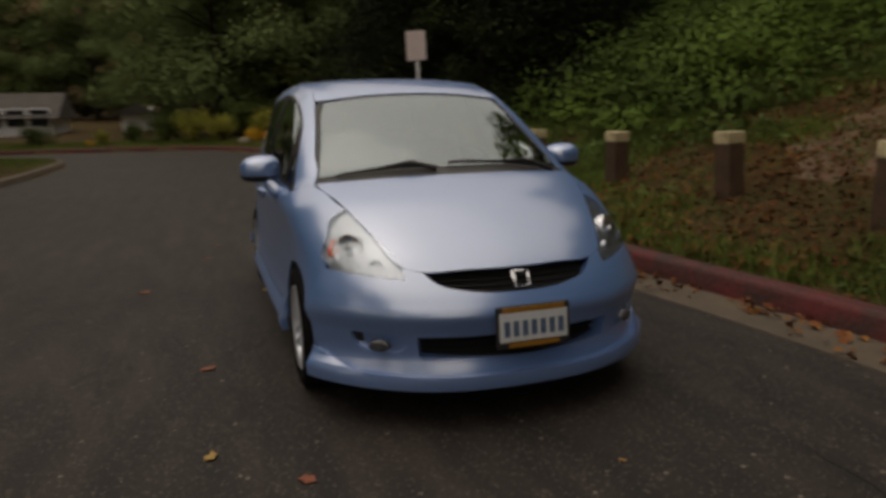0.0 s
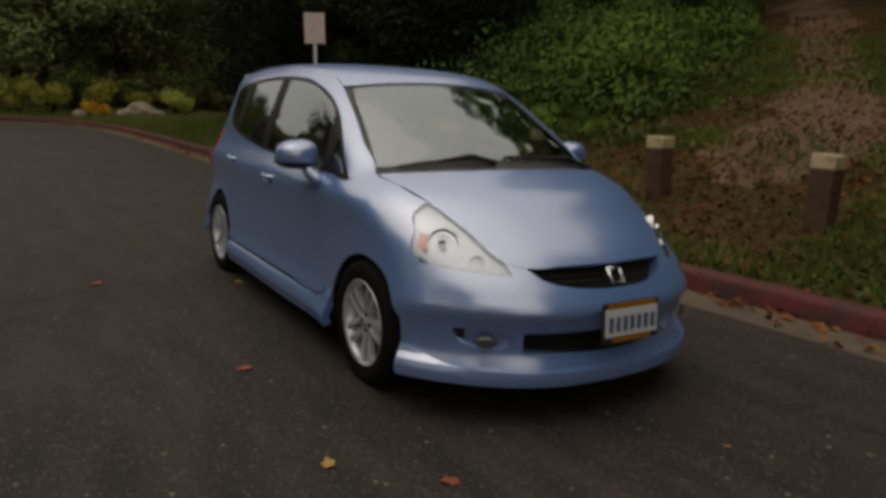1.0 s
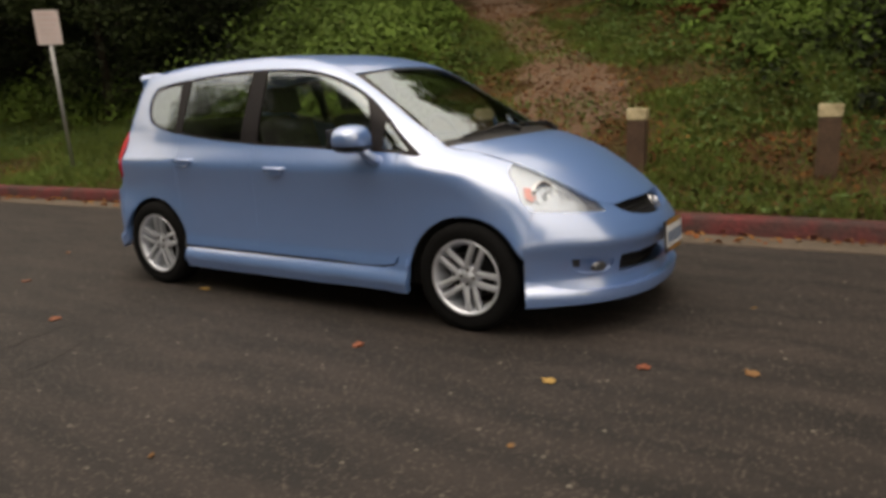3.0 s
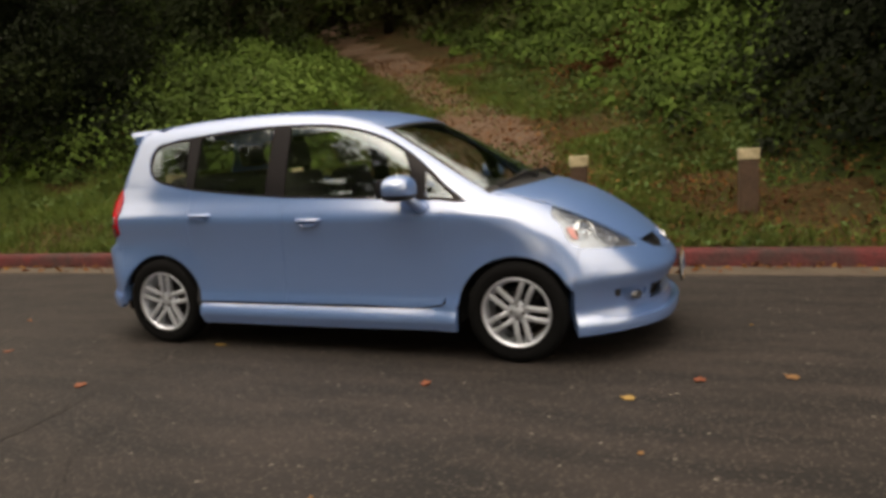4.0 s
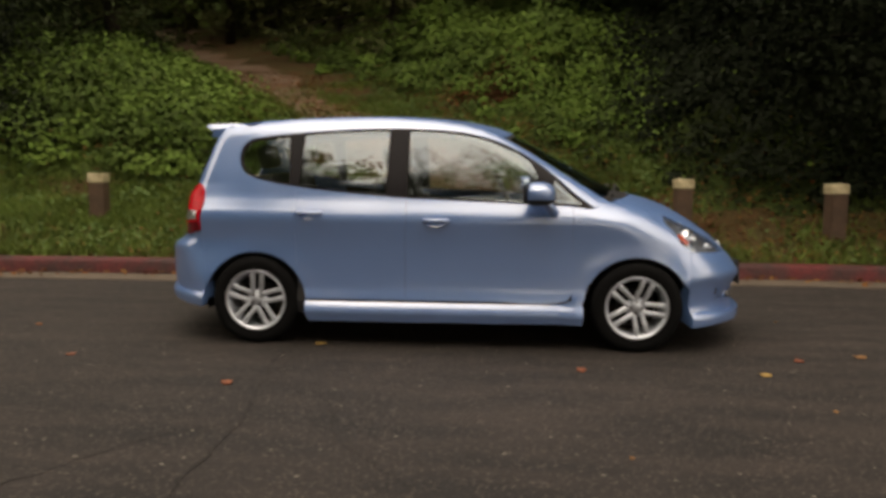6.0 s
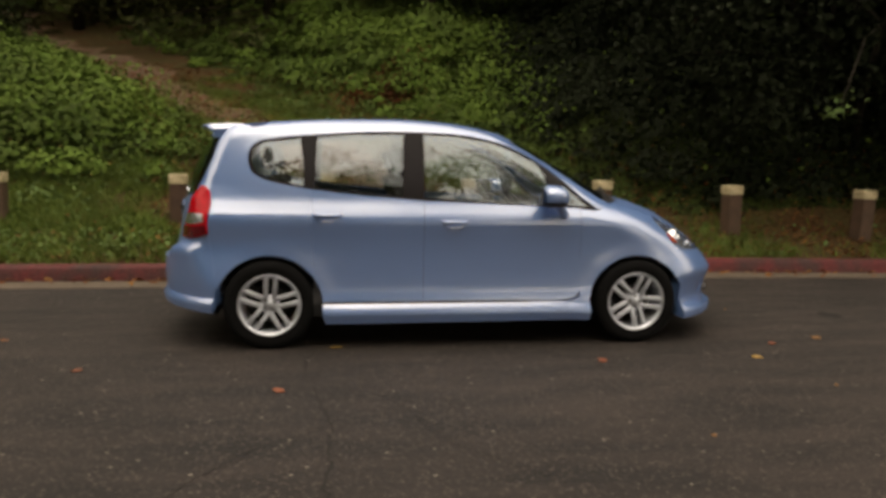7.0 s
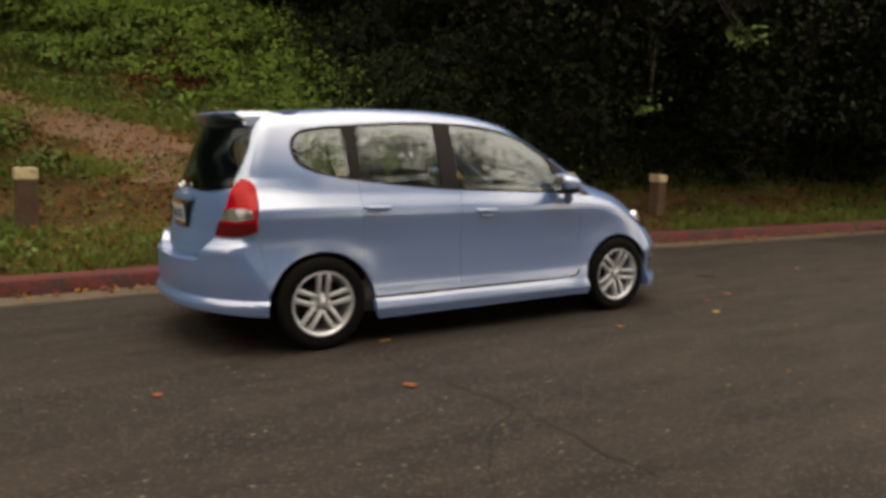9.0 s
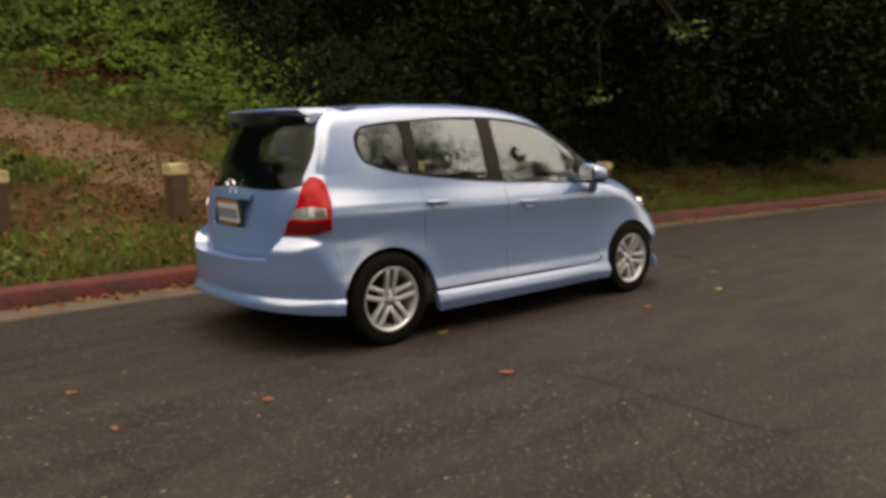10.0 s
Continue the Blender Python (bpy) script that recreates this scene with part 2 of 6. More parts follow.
def leaf_mesh(name, centres, normals, sizes, mat, rng, aspect=0.6, fold=0.18):
    """Many small pointed leaves: four corners each, bent along the midrib."""
    c, nrm, s = np.asarray(centres, float), np.asarray(normals, float), np.asarray(sizes, float)[:, None]
    nrm = nrm / (np.linalg.norm(nrm, axis=1, keepdims=True) + 1e-9)
    a = rng.normal(size=c.shape)
    u = np.cross(nrm, a)
    u /= np.linalg.norm(u, axis=1, keepdims=True) + 1e-9
    v = np.cross(nrm, u)
    p = np.stack([c - u * s * 0.5, c + v * s * aspect * 0.5 + nrm * s * fold, c + u * s * 0.5, c - v * s * aspect * 0.5 + nrm * s * fold], axis=1).reshape(-1, 3)
    k = len(c)
    me = bpy.data.meshes.new(name)
    me.vertices.add(4 * k)
    me.vertices.foreach_set("co", p.ravel())
    base = 4 * np.arange(k)[:, None]
    tri = np.concatenate([base + np.array([0, 1, 2]), base + np.array([0, 2, 3])], axis=1).reshape(-1, 3)
    me.loops.add(tri.size)
    me.loops.foreach_set("vertex_index", tri.ravel().astype(np.int32))
    me.polygons.add(len(tri))
    me.polygons.foreach_set("loop_start", np.arange(0, tri.size, 3, dtype=np.int32))
    me.materials.append(mat)
    me.update(calc_edges=True)
    return me


# ---- plan: kerb lines, slope and trail ----
OUTER = [(1.9, -60), (1.75, -25), (1.8, -14), (1.95, -9), (2.12, -6), (2.27, -3.4), (2.2, -1.6), (2.03, 0.2), (1.92, 2), (1.88, 4.3), (1.7, 7), (1.5, 12.6), (1.3, 18), (0.8, 22.5), (-0.5, 25.8), (-3.0, 27.3), (-8, 28.6), (-20, 30), (-60, 33)]
INNER = [(-9.5, -60), (-9.0, -10), (-8.5, 0), (-7.4, 6), (-5.6, 9.5), (-5.05, 12), (-4.9, 17), (-5.1, 19.6), (-6.2, 21.4), (-9, 22.4), (-20, 23.5), (-60, 25)]


def smooth_line(pts, step=0.4):
    p = np.array(pts, float)
    s = np.concatenate([[0], np.cumsum(np.linalg.norm(np.diff(p, axis=0), axis=1))])
    t = np.arange(0, s[-1], step)
    m = np.zeros_like(p)
    m[1:-1] = (p[2:] - p[:-2]) / (s[2:] - s[:-2])[:, None]
    m[0], m[-1] = (p[1] - p[0]) / s[1], (p[-1] - p[-2]) / (s[-1] - s[-2])
    i = np.clip(np.searchsorted(s, t, "right") - 1, 0, len(p) - 2)
    h = (s[i + 1] - s[i])[:, None]
    u = (t - s[i])[:, None] / h
    return (2 * u**3 - 3 * u**2 + 1) * p[i] + (u**3 - 2 * u**2 + u) * h * m[i] + (3 * u**2 - 2 * u**3) * p[i + 1] + (u**3 - u**2) * h * m[i + 1]


outer, inner = smooth_line(OUTER), smooth_line(INNER)


def side_distance(line, x, y):
    """Signed distance from a kerb line; positive to the right of its way."""
    best = np.full(x.shape, 1e9)
    sign = np.ones(x.shape)
    for k in range(0, len(line) - 1):
        a, b = line[k], line[k + 1]
        d = b - a
        px, py = x - a[0], y - a[1]
        u = np.clip((px * d[0] + py * d[1]) / (d @ d), 0, 1)
        qx, qy = px - u * d[0], py - u * d[1]
        dist = qx * qx + qy * qy
        near = dist < best
        best = np.where(near, dist, best)
        sign = np.where(near, np.sign(d[1] * px - d[0] * py), sign)
    return np.sqrt(best) * sign


TRAIL = [(3.4, 0.2), (5.2, 0.6), (7.2, 1.5), (10, 3.4), (12.6, 5.1), (16, 7.7), (23, 12.3), (30, 17)]
trail = smooth_line(TRAIL, 0.3)
TRAIL_HALF = 0.6


def noise_at(x, y, scale, seed=0.0):
    out = np.zeros(x.shape)
    for k, (xx, yy) in enumerate(zip(x.ravel(), y.ravel())):
        out.flat[k] = noise.noise((xx * scale + seed, yy * scale - seed, seed * 0.37))
    return out


def slope(x, y):
    """The lie of the land beyond the kerbs, without its roughness."""
    do, di = side_distance(outer, x, y), -side_distance(inner, x, y)
    rise = np.where(y > 14, np.clip(1 - (y - 14) / 10, 0.12, 1), 1.0)
    out_h = 0.13 + 0.02 * np.clip(do, 0, 0.6) + rise * 0.272 * np.clip(do - 0.3, 0, 22) + rise * 0.3 * np.clip(do - 22, 0, 60) + 18 * np.clip((y - 72) / 40, 0, 1) ** 2 * (3 - 2 * np.clip((y - 72) / 40, 0, 1))
    in_h = 0.12 + 0.02 * np.clip(di, 0, 30)
    return np.where(do > 0.08, out_h, np.where(di > 0.08, in_h, -0.08)), do, di


def trail_distance(x, y):
    d = np.full(x.shape, 1e9)
    for a in trail:
        d = np.minimum(d, (x - a[0]) ** 2 + (y - a[1]) ** 2)
    return np.sqrt(d) + 1.6 * np.clip((x - 24) / 4, 0, 1) - 0.3 * np.clip((7.5 - x) / 2, 0, 1)  # overgrown farther up, trodden wide at its foot


def trail_side(x, y):
    """Positive on the uphill-left bank of the trail."""
    return y - np.interp(x, trail[:, 0], trail[:, 1])


def mound(x, y):
    """How high the ivy, brambles and shrubs stand over the ground."""
    td, ts = trail_distance(x, y), trail_side(x, y)
    lump = 0.5 + 0.6 * noise_at(x, y, 0.55, 2.2) + 0.55 * noise_at(x, y, 1.25, 6.6) + 0.35 * noise_at(x, y, 2.4, 1.6)
    left = np.clip((td - 1.0) / 1.5, 0, 1) * np.clip((x - 4.0) / 1.8, 0, 1) * (0.10 + 0.72 * lump + np.clip((td - 2.2) / 2.6, 0, 1) * (0.3 + 0.6 * lump)) * (ts > 0)
    low = np.clip((td - 1.3) / 1.5, 0, 1) * np.clip((x - 4.6 - 0.5 * (y > -1)) / 1.4, 0, 1) * (0.10 + 0.26 * lump)
    bush = np.clip((td - 2.9) / 1.6, 0, 1) * np.clip((x - 8.3) / 2.4, 0, 1) * (0.7 + 1.0 * lump)
    dark = np.clip((-2.6 - y) / 2.6, 0, 1) * np.clip((x - 3.55) / 1.5, 0, 1) * (0.7 + 1.0 * lump) * (1 + 1.3 * np.clip((x - 4.5) / 2.5, 0, 1))
    right = np.maximum(np.maximum(low + 0 * x, bush), dark) * (ts <= 0)
    far = np.clip((20 - y) / 4, 0, 1) * np.clip((26 - x) / 6, 0, 1)
    return np.maximum(left + right, 0) * far


def height(x, y):
    h, do, di = slope(x, y)
    rough = 0.10 * noise_at(x, y, 0.7, 3.1) + 0.25 * noise_at(x, y, 0.17, 8.2)
    return h + np.where(do > 0.4, rough * np.clip((do - 0.4) / 3, 0, 1) + 0.6 * mound(x, y), 0)


# ground: one sheet, fine near the slope, coarse to the horizon
def sheet(xs, ys):
    gx, gy = np.meshgrid(np.array(xs), np.array(ys))
    return gx, gy, height(gx, gy)


xs = np.concatenate([[-900, -300, -120, -60, -35, -20], np.arange(-14, -10, 1.0), np.arange(-10, -4.5, 0.25), np.arange(-4.5, 1, 1.0), np.arange(1.0, 3.6, 0.13), np.arange(3.6, 16, 0.2), np.arange(16, 27, 0.5), np.arange(27, 42, 1.5), [45, 60, 120, 300, 900]])
ys = np.concatenate([[-900, -300, -120, -70, -45, -30], np.arange(-24, -8, 0.8), np.arange(-8, 9, 0.25), np.arange(9, 34, 0.7), [36, 40, 46, 60, 72, 82, 92, 102, 112, 140, 300, 900]])
gx, gy, gz = sheet(xs, ys)
td = trail_distance(gx, gy) + 0.45 * noise_at(gx, gy, 0.8, 5.0) + 0.3 * noise_at(gx, gy, 2.6, 9.0)
growth = mound(gx, gy)
nx, ny = len(xs), len(ys)
verts = np.stack([gx.ravel(), gy.ravel(), gz.ravel()], axis=1)
faces, kinds = [], []
for j in range(ny - 1):
    for i in range(nx - 1):
        a = j * nx + i
        faces.append((a, a + 1, a + 1 + nx, a + nx))
        # below y = -2.8 the dark green paints in shade over bare ground
        kinds.append(1 if td[j, i] + 0.9 * max(0.0, 4.8 - gx[j, i]) < TRAIL_HALF and gx[j, i] > 3.75 else 2 if growth[j, i] > 0.12 or (gy[j, i] < -2.8 and gx[j, i] > 3.9) else 0)
gm = mesh_of("ground", verts, faces, [SOIL, DIRT, UNDERGROWTH_SHADE], smooth=True)
gm.polygons.foreach_set("material_index", kinds)
ground = tagged(new("ground", gm), "grassy bank with a bare dirt trail climbing the slope", "ground", kind="structure")


def ribbon(line, profile):
    """Sweeps a profile of (offset to the right, height) along a line in plan."""
    d = np.gradient(line, axis=0)
    d /= np.linalg.norm(d, axis=1, keepdims=True)
    right = np.stack([d[:, 1], -d[:, 0]], axis=1)
    k = len(profile)
    verts, faces = [], []
    for p, r in zip(line, right):
        for o, z in profile:
            verts.append((p[0] + r[0] * o, p[1] + r[1] * o, z))
    for i in range(len(line) - 1):
        for j in range(k - 1):
            a = i * k + j
            faces.append((a, a + k, a + k + 1, a + 1))
    return verts, faces


KERB = [(-0.01, -0.05), (0.005, 0.11), (0.02, 0.138), (0.045, 0.15), (0.15, 0.152), (0.168, 0.145), (0.175, 0.05)]
v, f = ribbon(outer, KERB)
tagged(new("kerb", mesh_of("kerb", v, f, RED_PAINT, True)), "worn dark red painted concrete kerb along the verge", "kerb", kind="structure")
v, f = ribbon(outer, [(-0.42, -0.03), (-0.415, 0.006), (-0.2, 0.004), (0.0, 0.0), (0.0, -0.03)])
tagged(new("gutter", mesh_of("gutter", v, f, CONCRETE, False)), "pale concrete gutter strip with fallen leaves", "gutter", kind="structure")
v, f = ribbon(inner, [(x * -1, z) for x, z in KERB])
tagged(new("kerb_inner", mesh_of("kerb_inner", v, [g[::-1] for g in f], CONCRETE, True)), "low concrete kerb round the grass corner", "kerb", kind="structure")
# road: a sheet between the kerb lines
n = 400
oi = np.linspace(0, len(outer) - 1, n)
ii = np.linspace(0, len(inner) - 1, n)
oo = np.stack([np.interp(oi, np.arange(len(outer)), outer[:, k]) for k in (0, 1)], axis=1)
inn = np.stack([np.interp(ii, np.arange(len(inner)), inner[:, k]) for k in (0, 1)], axis=1)
verts, faces, m = [], [], 12
for a, b in zip(oo, inn):
    for k in range(m + 1):
        p = a + (b - a) * k / m
        verts.append((p[0], p[1], 0.0))
for i in range(n - 1):
    for k in range(m):
        a = i * (m + 1) + k
        faces.append((a, a + m + 1, a + m + 2, a + 1))
road = tagged(new("road", mesh_of("road", verts, faces, ASPHALT)), "dark worn asphalt road with cracks and scattered leaves", "road", kind="structure")



# ---- the car: a small five-door hatchback, nose towards -y, built from one body shape ----
def curve(pts):
    """A smooth function through (t, value) points that does not overshoot."""
    p = np.array(pts, float)
    t, v = p[:, 0], p[:, 1]
    h, d = np.diff(t), np.diff(v) / np.diff(t)
    m = np.zeros(len(t))
    m[0], m[-1] = d[0], d[-1]
    ok = d[:-1] * d[1:] > 0
    w1, w2 = 2 * h[1:] + h[:-1], h[1:] + 2 * h[:-1]
    with np.errstate(divide="ignore", invalid="ignore"):
        m[1:-1] = np.where(ok, (w1 + w2) / (w1 / d[:-1] + w2 / d[1:]), 0)

    def at(x):
        x = np.clip(x, t[0], t[-1])
        i = np.clip(np.searchsorted(t, x, "right") - 1, 0, len(t) - 2)
        u = (x - t[i]) / h[i]
        return (2 * u**3 - 3 * u**2 + 1) * v[i] + (u**3 - 2 * u**2 + u) * h[i] * m[i] + (3 * u**2 - 2 * u**3) * v[i + 1] + (u**3 - u**2) * h[i] * m[i + 1]

    return at


top_line = curve([(-2.1, 0.42), (-1.98, 0.585), (-1.905, 0.668), (-1.78, 0.774), (-1.60, 0.868), (-1.36, 0.957), (-1.19, 1.003), (-0.96, 1.125), (-0.777, 1.225), (-0.557, 1.341), (-0.337, 1.434), (-0.04, 1.487), (0.34, 1.506), (0.73, 1.499), (1.13, 1.475), (1.52, 1.432), (1.8, 1.388)])
side_line = curve([(0.10, 0.800), (0.20, 0.826), (0.30, 0.851), (0.36, 0.838), (0.375, 0.8335), (0.42, 0.830), (0.50, 0.8275), (0.60, 0.8275), (0.70, 0.832), (0.78, 0.8395), (0.815, 0.842), (0.85, 0.8365), (0.90, 0.8155), (0.965, 0.788), (1.05, 0.765), (1.20, 0.712), (1.40, 0.630), (1.60, 0.53)])
plan_low = curve([(-2.1, 0.97), (-1.6, 0.99), (-1.22, 1.0), (-0.9, 0.99), (0, 1.0), (0.9, 1.0), (1.25, 1.0), (1.6, 0.985), (2.0, 0.95)])
plan_mid = curve([(-2.1, 0.72), (-1.8, 0.83), (-1.53, 0.918), (-1.22, 0.975), (-0.9, 0.985), (-0.3, 1.0), (0.5, 1.0), (0.97, 0.985), (1.3, 0.96), (1.59, 0.918), (1.8, 0.86), (2.0, 0.80)])
plan_high = curve([(-2.1, 0.7), (-1.5, 0.86), (-0.94, 0.945), (-0.4, 0.985), (0.2, 1.0), (0.8, 0.99), (1.2, 0.96), (1.55, 0.885), (1.8, 0.83)])
nose_line = curve([(0.10, -1.93), (0.16, -1.975), (0.22, -1.995), (0.30, -1.972), (0.40, -1.996), (0.478, -2.031), (0.49, -2.030), (0.50, -2.022), (0.56, -1.980), (0.62, -1.925), (0.68, -1.862), (0.80, -1.70), (1.6, -0.5)])
tail_line = curve([(0.12, 1.90), (0.20, 1.945), (0.30, 1.975), (0.45, 1.99), (0.60, 1.988), (0.635, 1.970), (0.668, 1.912), (0.70, 1.886), (0.76, 1.877), (0.85, 1.862), (0.97, 1.835), (1.02, 1.828), (1.10, 1.806), (1.20, 1.762), (1.33, 1.692), (1.45, 1.615), (1.6, 1.51)])
glass_bow = curve([(0.0, 0.22), (0.94, 0.22), (1.06, 0.37), (1.2, 0.40), (1.6, 0.41)])
corner_power = curve([(0.0, 0.55), (0.55, 0.5), (0.8, 0.22), (1.6, 0.15)])


def smooth_max(a, b, k):
    return np.maximum(a, b) + np.maximum(k - np.abs(a - b), 0) ** 2 / (4 * k)


def body(p):
    """Below zero inside the body."""
    x, y, z = np.abs(p[..., 0]), p[..., 1], p[..., 2]
    w = np.clip((z - 0.40) / 0.30, 0, 1)
    w = w * w * (3 - 2 * w)
    g = np.clip((z - 0.85) / 0.2, 0, 1)
    plan = (plan_low(y) * (1 - w) + plan_mid(y) * w) * (1 - g) + plan_high(y) * g
    swell = 0
    for cy in (-1.2245, 1.2245):  # the wings swell over the wheels
        away = np.hypot(y - cy, z - 0.283)
        swell = swell + 0.0045 * np.exp(-(((away - 0.35) / 0.065) ** 2)) * np.clip((z - 0.25) / 0.12, 0, 1)
    side = x - side_line(z) * plan - swell
    top = z - (top_line(y - 0.36 * x * x) - 0.05 * x * x - 0.09 * x**4)
    nose = nose_line(z) + 0.30 * x**2 + 0.60 * x**4 - y
    tail = y - (tail_line(z) - glass_bow(z) * x**2 - corner_power(z) * x**4)
    f = smooth_max(side, top * 0.85, 0.07 + 0.07 * np.clip((-0.85 - y) / 0.4, 0, 1))
    f = smooth_max(f, nose * 0.85, 0.05)
    return smooth_max(f, tail, 0.05)


def surface(origins, ways, reach=2.6, steps=140):
    """Where rays first enter the body, and the way out of the surface there."""
    n = len(origins)
    lo, hi = np.zeros(n), np.full(n, np.nan)
    done = np.zeros(n, bool)
    for k in range(1, steps + 1):
        t = reach * k / steps
        inside = (body(origins + ways * t) < 0) & ~done
        hi[inside] = t
        lo[inside] = t - reach / steps
        done |= inside
    hi = np.where(np.isnan(hi), reach * 0.5, hi)
    for _ in range(24):
        mid = (lo + hi) / 2
        inside = body(origins + ways * mid[:, None]) < 0
        hi = np.where(inside & done, mid, hi)
        lo = np.where(inside | ~done, lo, mid)
    p = origins + ways * hi[:, None]
    return p, gradient(p)


def gradient(p, e=0.004):
    g = np.stack([body(p + np.eye(3)[k] * e) - body(p - np.eye(3)[k] * e) for k in range(3)], axis=1)
    return g / (np.linalg.norm(g, axis=1, keepdims=True) + 1e-12)


def rounded(points, step=0.02, corner=48):
    """A closed outline through points, straight at sharp corners and smooth elsewhere."""
    p = np.array(points, float)
    n = len(p)
    back, ahead = p - np.roll(p, 1, 0), np.roll(p, -1, 0) - p
    lb, la = np.linalg.norm(back, axis=1, keepdims=True), np.linalg.norm(ahead, axis=1, keepdims=True)
    cos = np.sum(back * ahead, axis=1) / (lb * la)[:, 0]
    sharp = cos < math.cos(radians(corner))
    tan = (back / lb * la + ahead / la * lb) / (la + lb)
    out = []
    for i in range(n):
        j = (i + 1) % n
        d = p[j] - p[i]
        size = np.linalg.norm(d)
        m0 = d if sharp[i] else tan[i] * size
        m1 = d if sharp[j] else tan[j] * size
        k = max(1, int(size / step))
        for u in np.arange(k) / k:
            out.append((2 * u**3 - 3 * u**2 + 1) * p[i] + (u**3 - 2 * u**2 + u) * m0 + (3 * u**2 - 2 * u**3) * p[j] + (u**3 - u**2) * m1)
    return np.array(out)


def inset(loop, g):
    """Moves a flat loop inwards by g."""
    area = np.sum(loop[:, 0] * np.roll(loop[:, 1], -1) - loop[:, 1] * np.roll(loop[:, 0], -1))
    t = np.roll(loop, -1, 0) - np.roll(loop, 1, 0)
    t /= np.linalg.norm(t, axis=1, keepdims=True) + 1e-9
    nrm = np.stack([-t[:, 1], t[:, 0]], axis=1) * np.sign(area)
    return loop + nrm * g


def within(loop, pts):
    x, y = pts[:, 0][:, None], pts[:, 1][:, None]
    a, b = loop, np.roll(loop, -1, 0)
    cross = ((a[:, 1] > y) != (b[:, 1] > y)) & (x < (b[:, 0] - a[:, 0]) * (y - a[:, 1]) / (b[:, 1] - a[:, 1] + 1e-12) + a[:, 0])
    return cross.sum(axis=1) % 2 == 1


def edge_gap(loop, pts):
    a, b = loop, np.roll(loop, -1, 0)
    d = b - a
    best = np.full(len(pts), 1e9)
    for s, e in zip(a, d):
        q = pts - s
        u = np.clip((q @ e) / (e @ e + 1e-12), 0, 1)
        best = np.minimum(best, np.sum((q - u[:, None] * e) ** 2, axis=1))
    return np.sqrt(best)


class Ortho:
    """Rays along one direction."""

    def __init__(self, way):
        self.w = np.array(Vector(way).normalized())
        up = Vector((0, 0, 1)) if abs(self.w[2]) < 0.9 else Vector((0, 1, 0))
        self.e1 = np.array(up.cross(Vector(self.w)).normalized())
        self.e2 = np.cross(self.w, self.e1)

    def flat(self, p):
        return np.stack([p @ self.e1, p @ self.e2], axis=1)

    def rays(self, q):
        mid = np.array((0, 0, 0.75))
        o = q[:, :1] * self.e1 + q[:, 1:] * self.e2
        o = o + self.w * ((mid @ self.w) - 2.6)
        return o, np.tile(self.w, (len(q), 1)), 5.2


class Round:
    """Level rays from outside towards an upright axis."""

    def __init__(self, y):
        self.y = y

    def flat(self, p):
        a = np.arctan2(p[:, 0], (p[:, 1] - self.y) * (1 if self.y > 0 else -1))
        return np.stack([a * 0.8, p[:, 2]], axis=1)

    def rays(self, q):
        a, s = q[:, 0] / 0.8, (1 if self.y > 0 else -1)
        out = np.stack([np.sin(a), np.cos(a) * s, 0 * a], axis=1)
        o = np.stack([0 * a, 0 * a + self.y, q[:, 1]], axis=1) + out * 1.6
        return o, -out, 1.55


SIDE, TOP, REAR = Ortho((1, 0, 0)), Ortho((0, 0, -1)), Ortho((0, -1, 0))
NOSE, TAIL = Round(-1.25), Round(1.2)


from mathutils import geometry


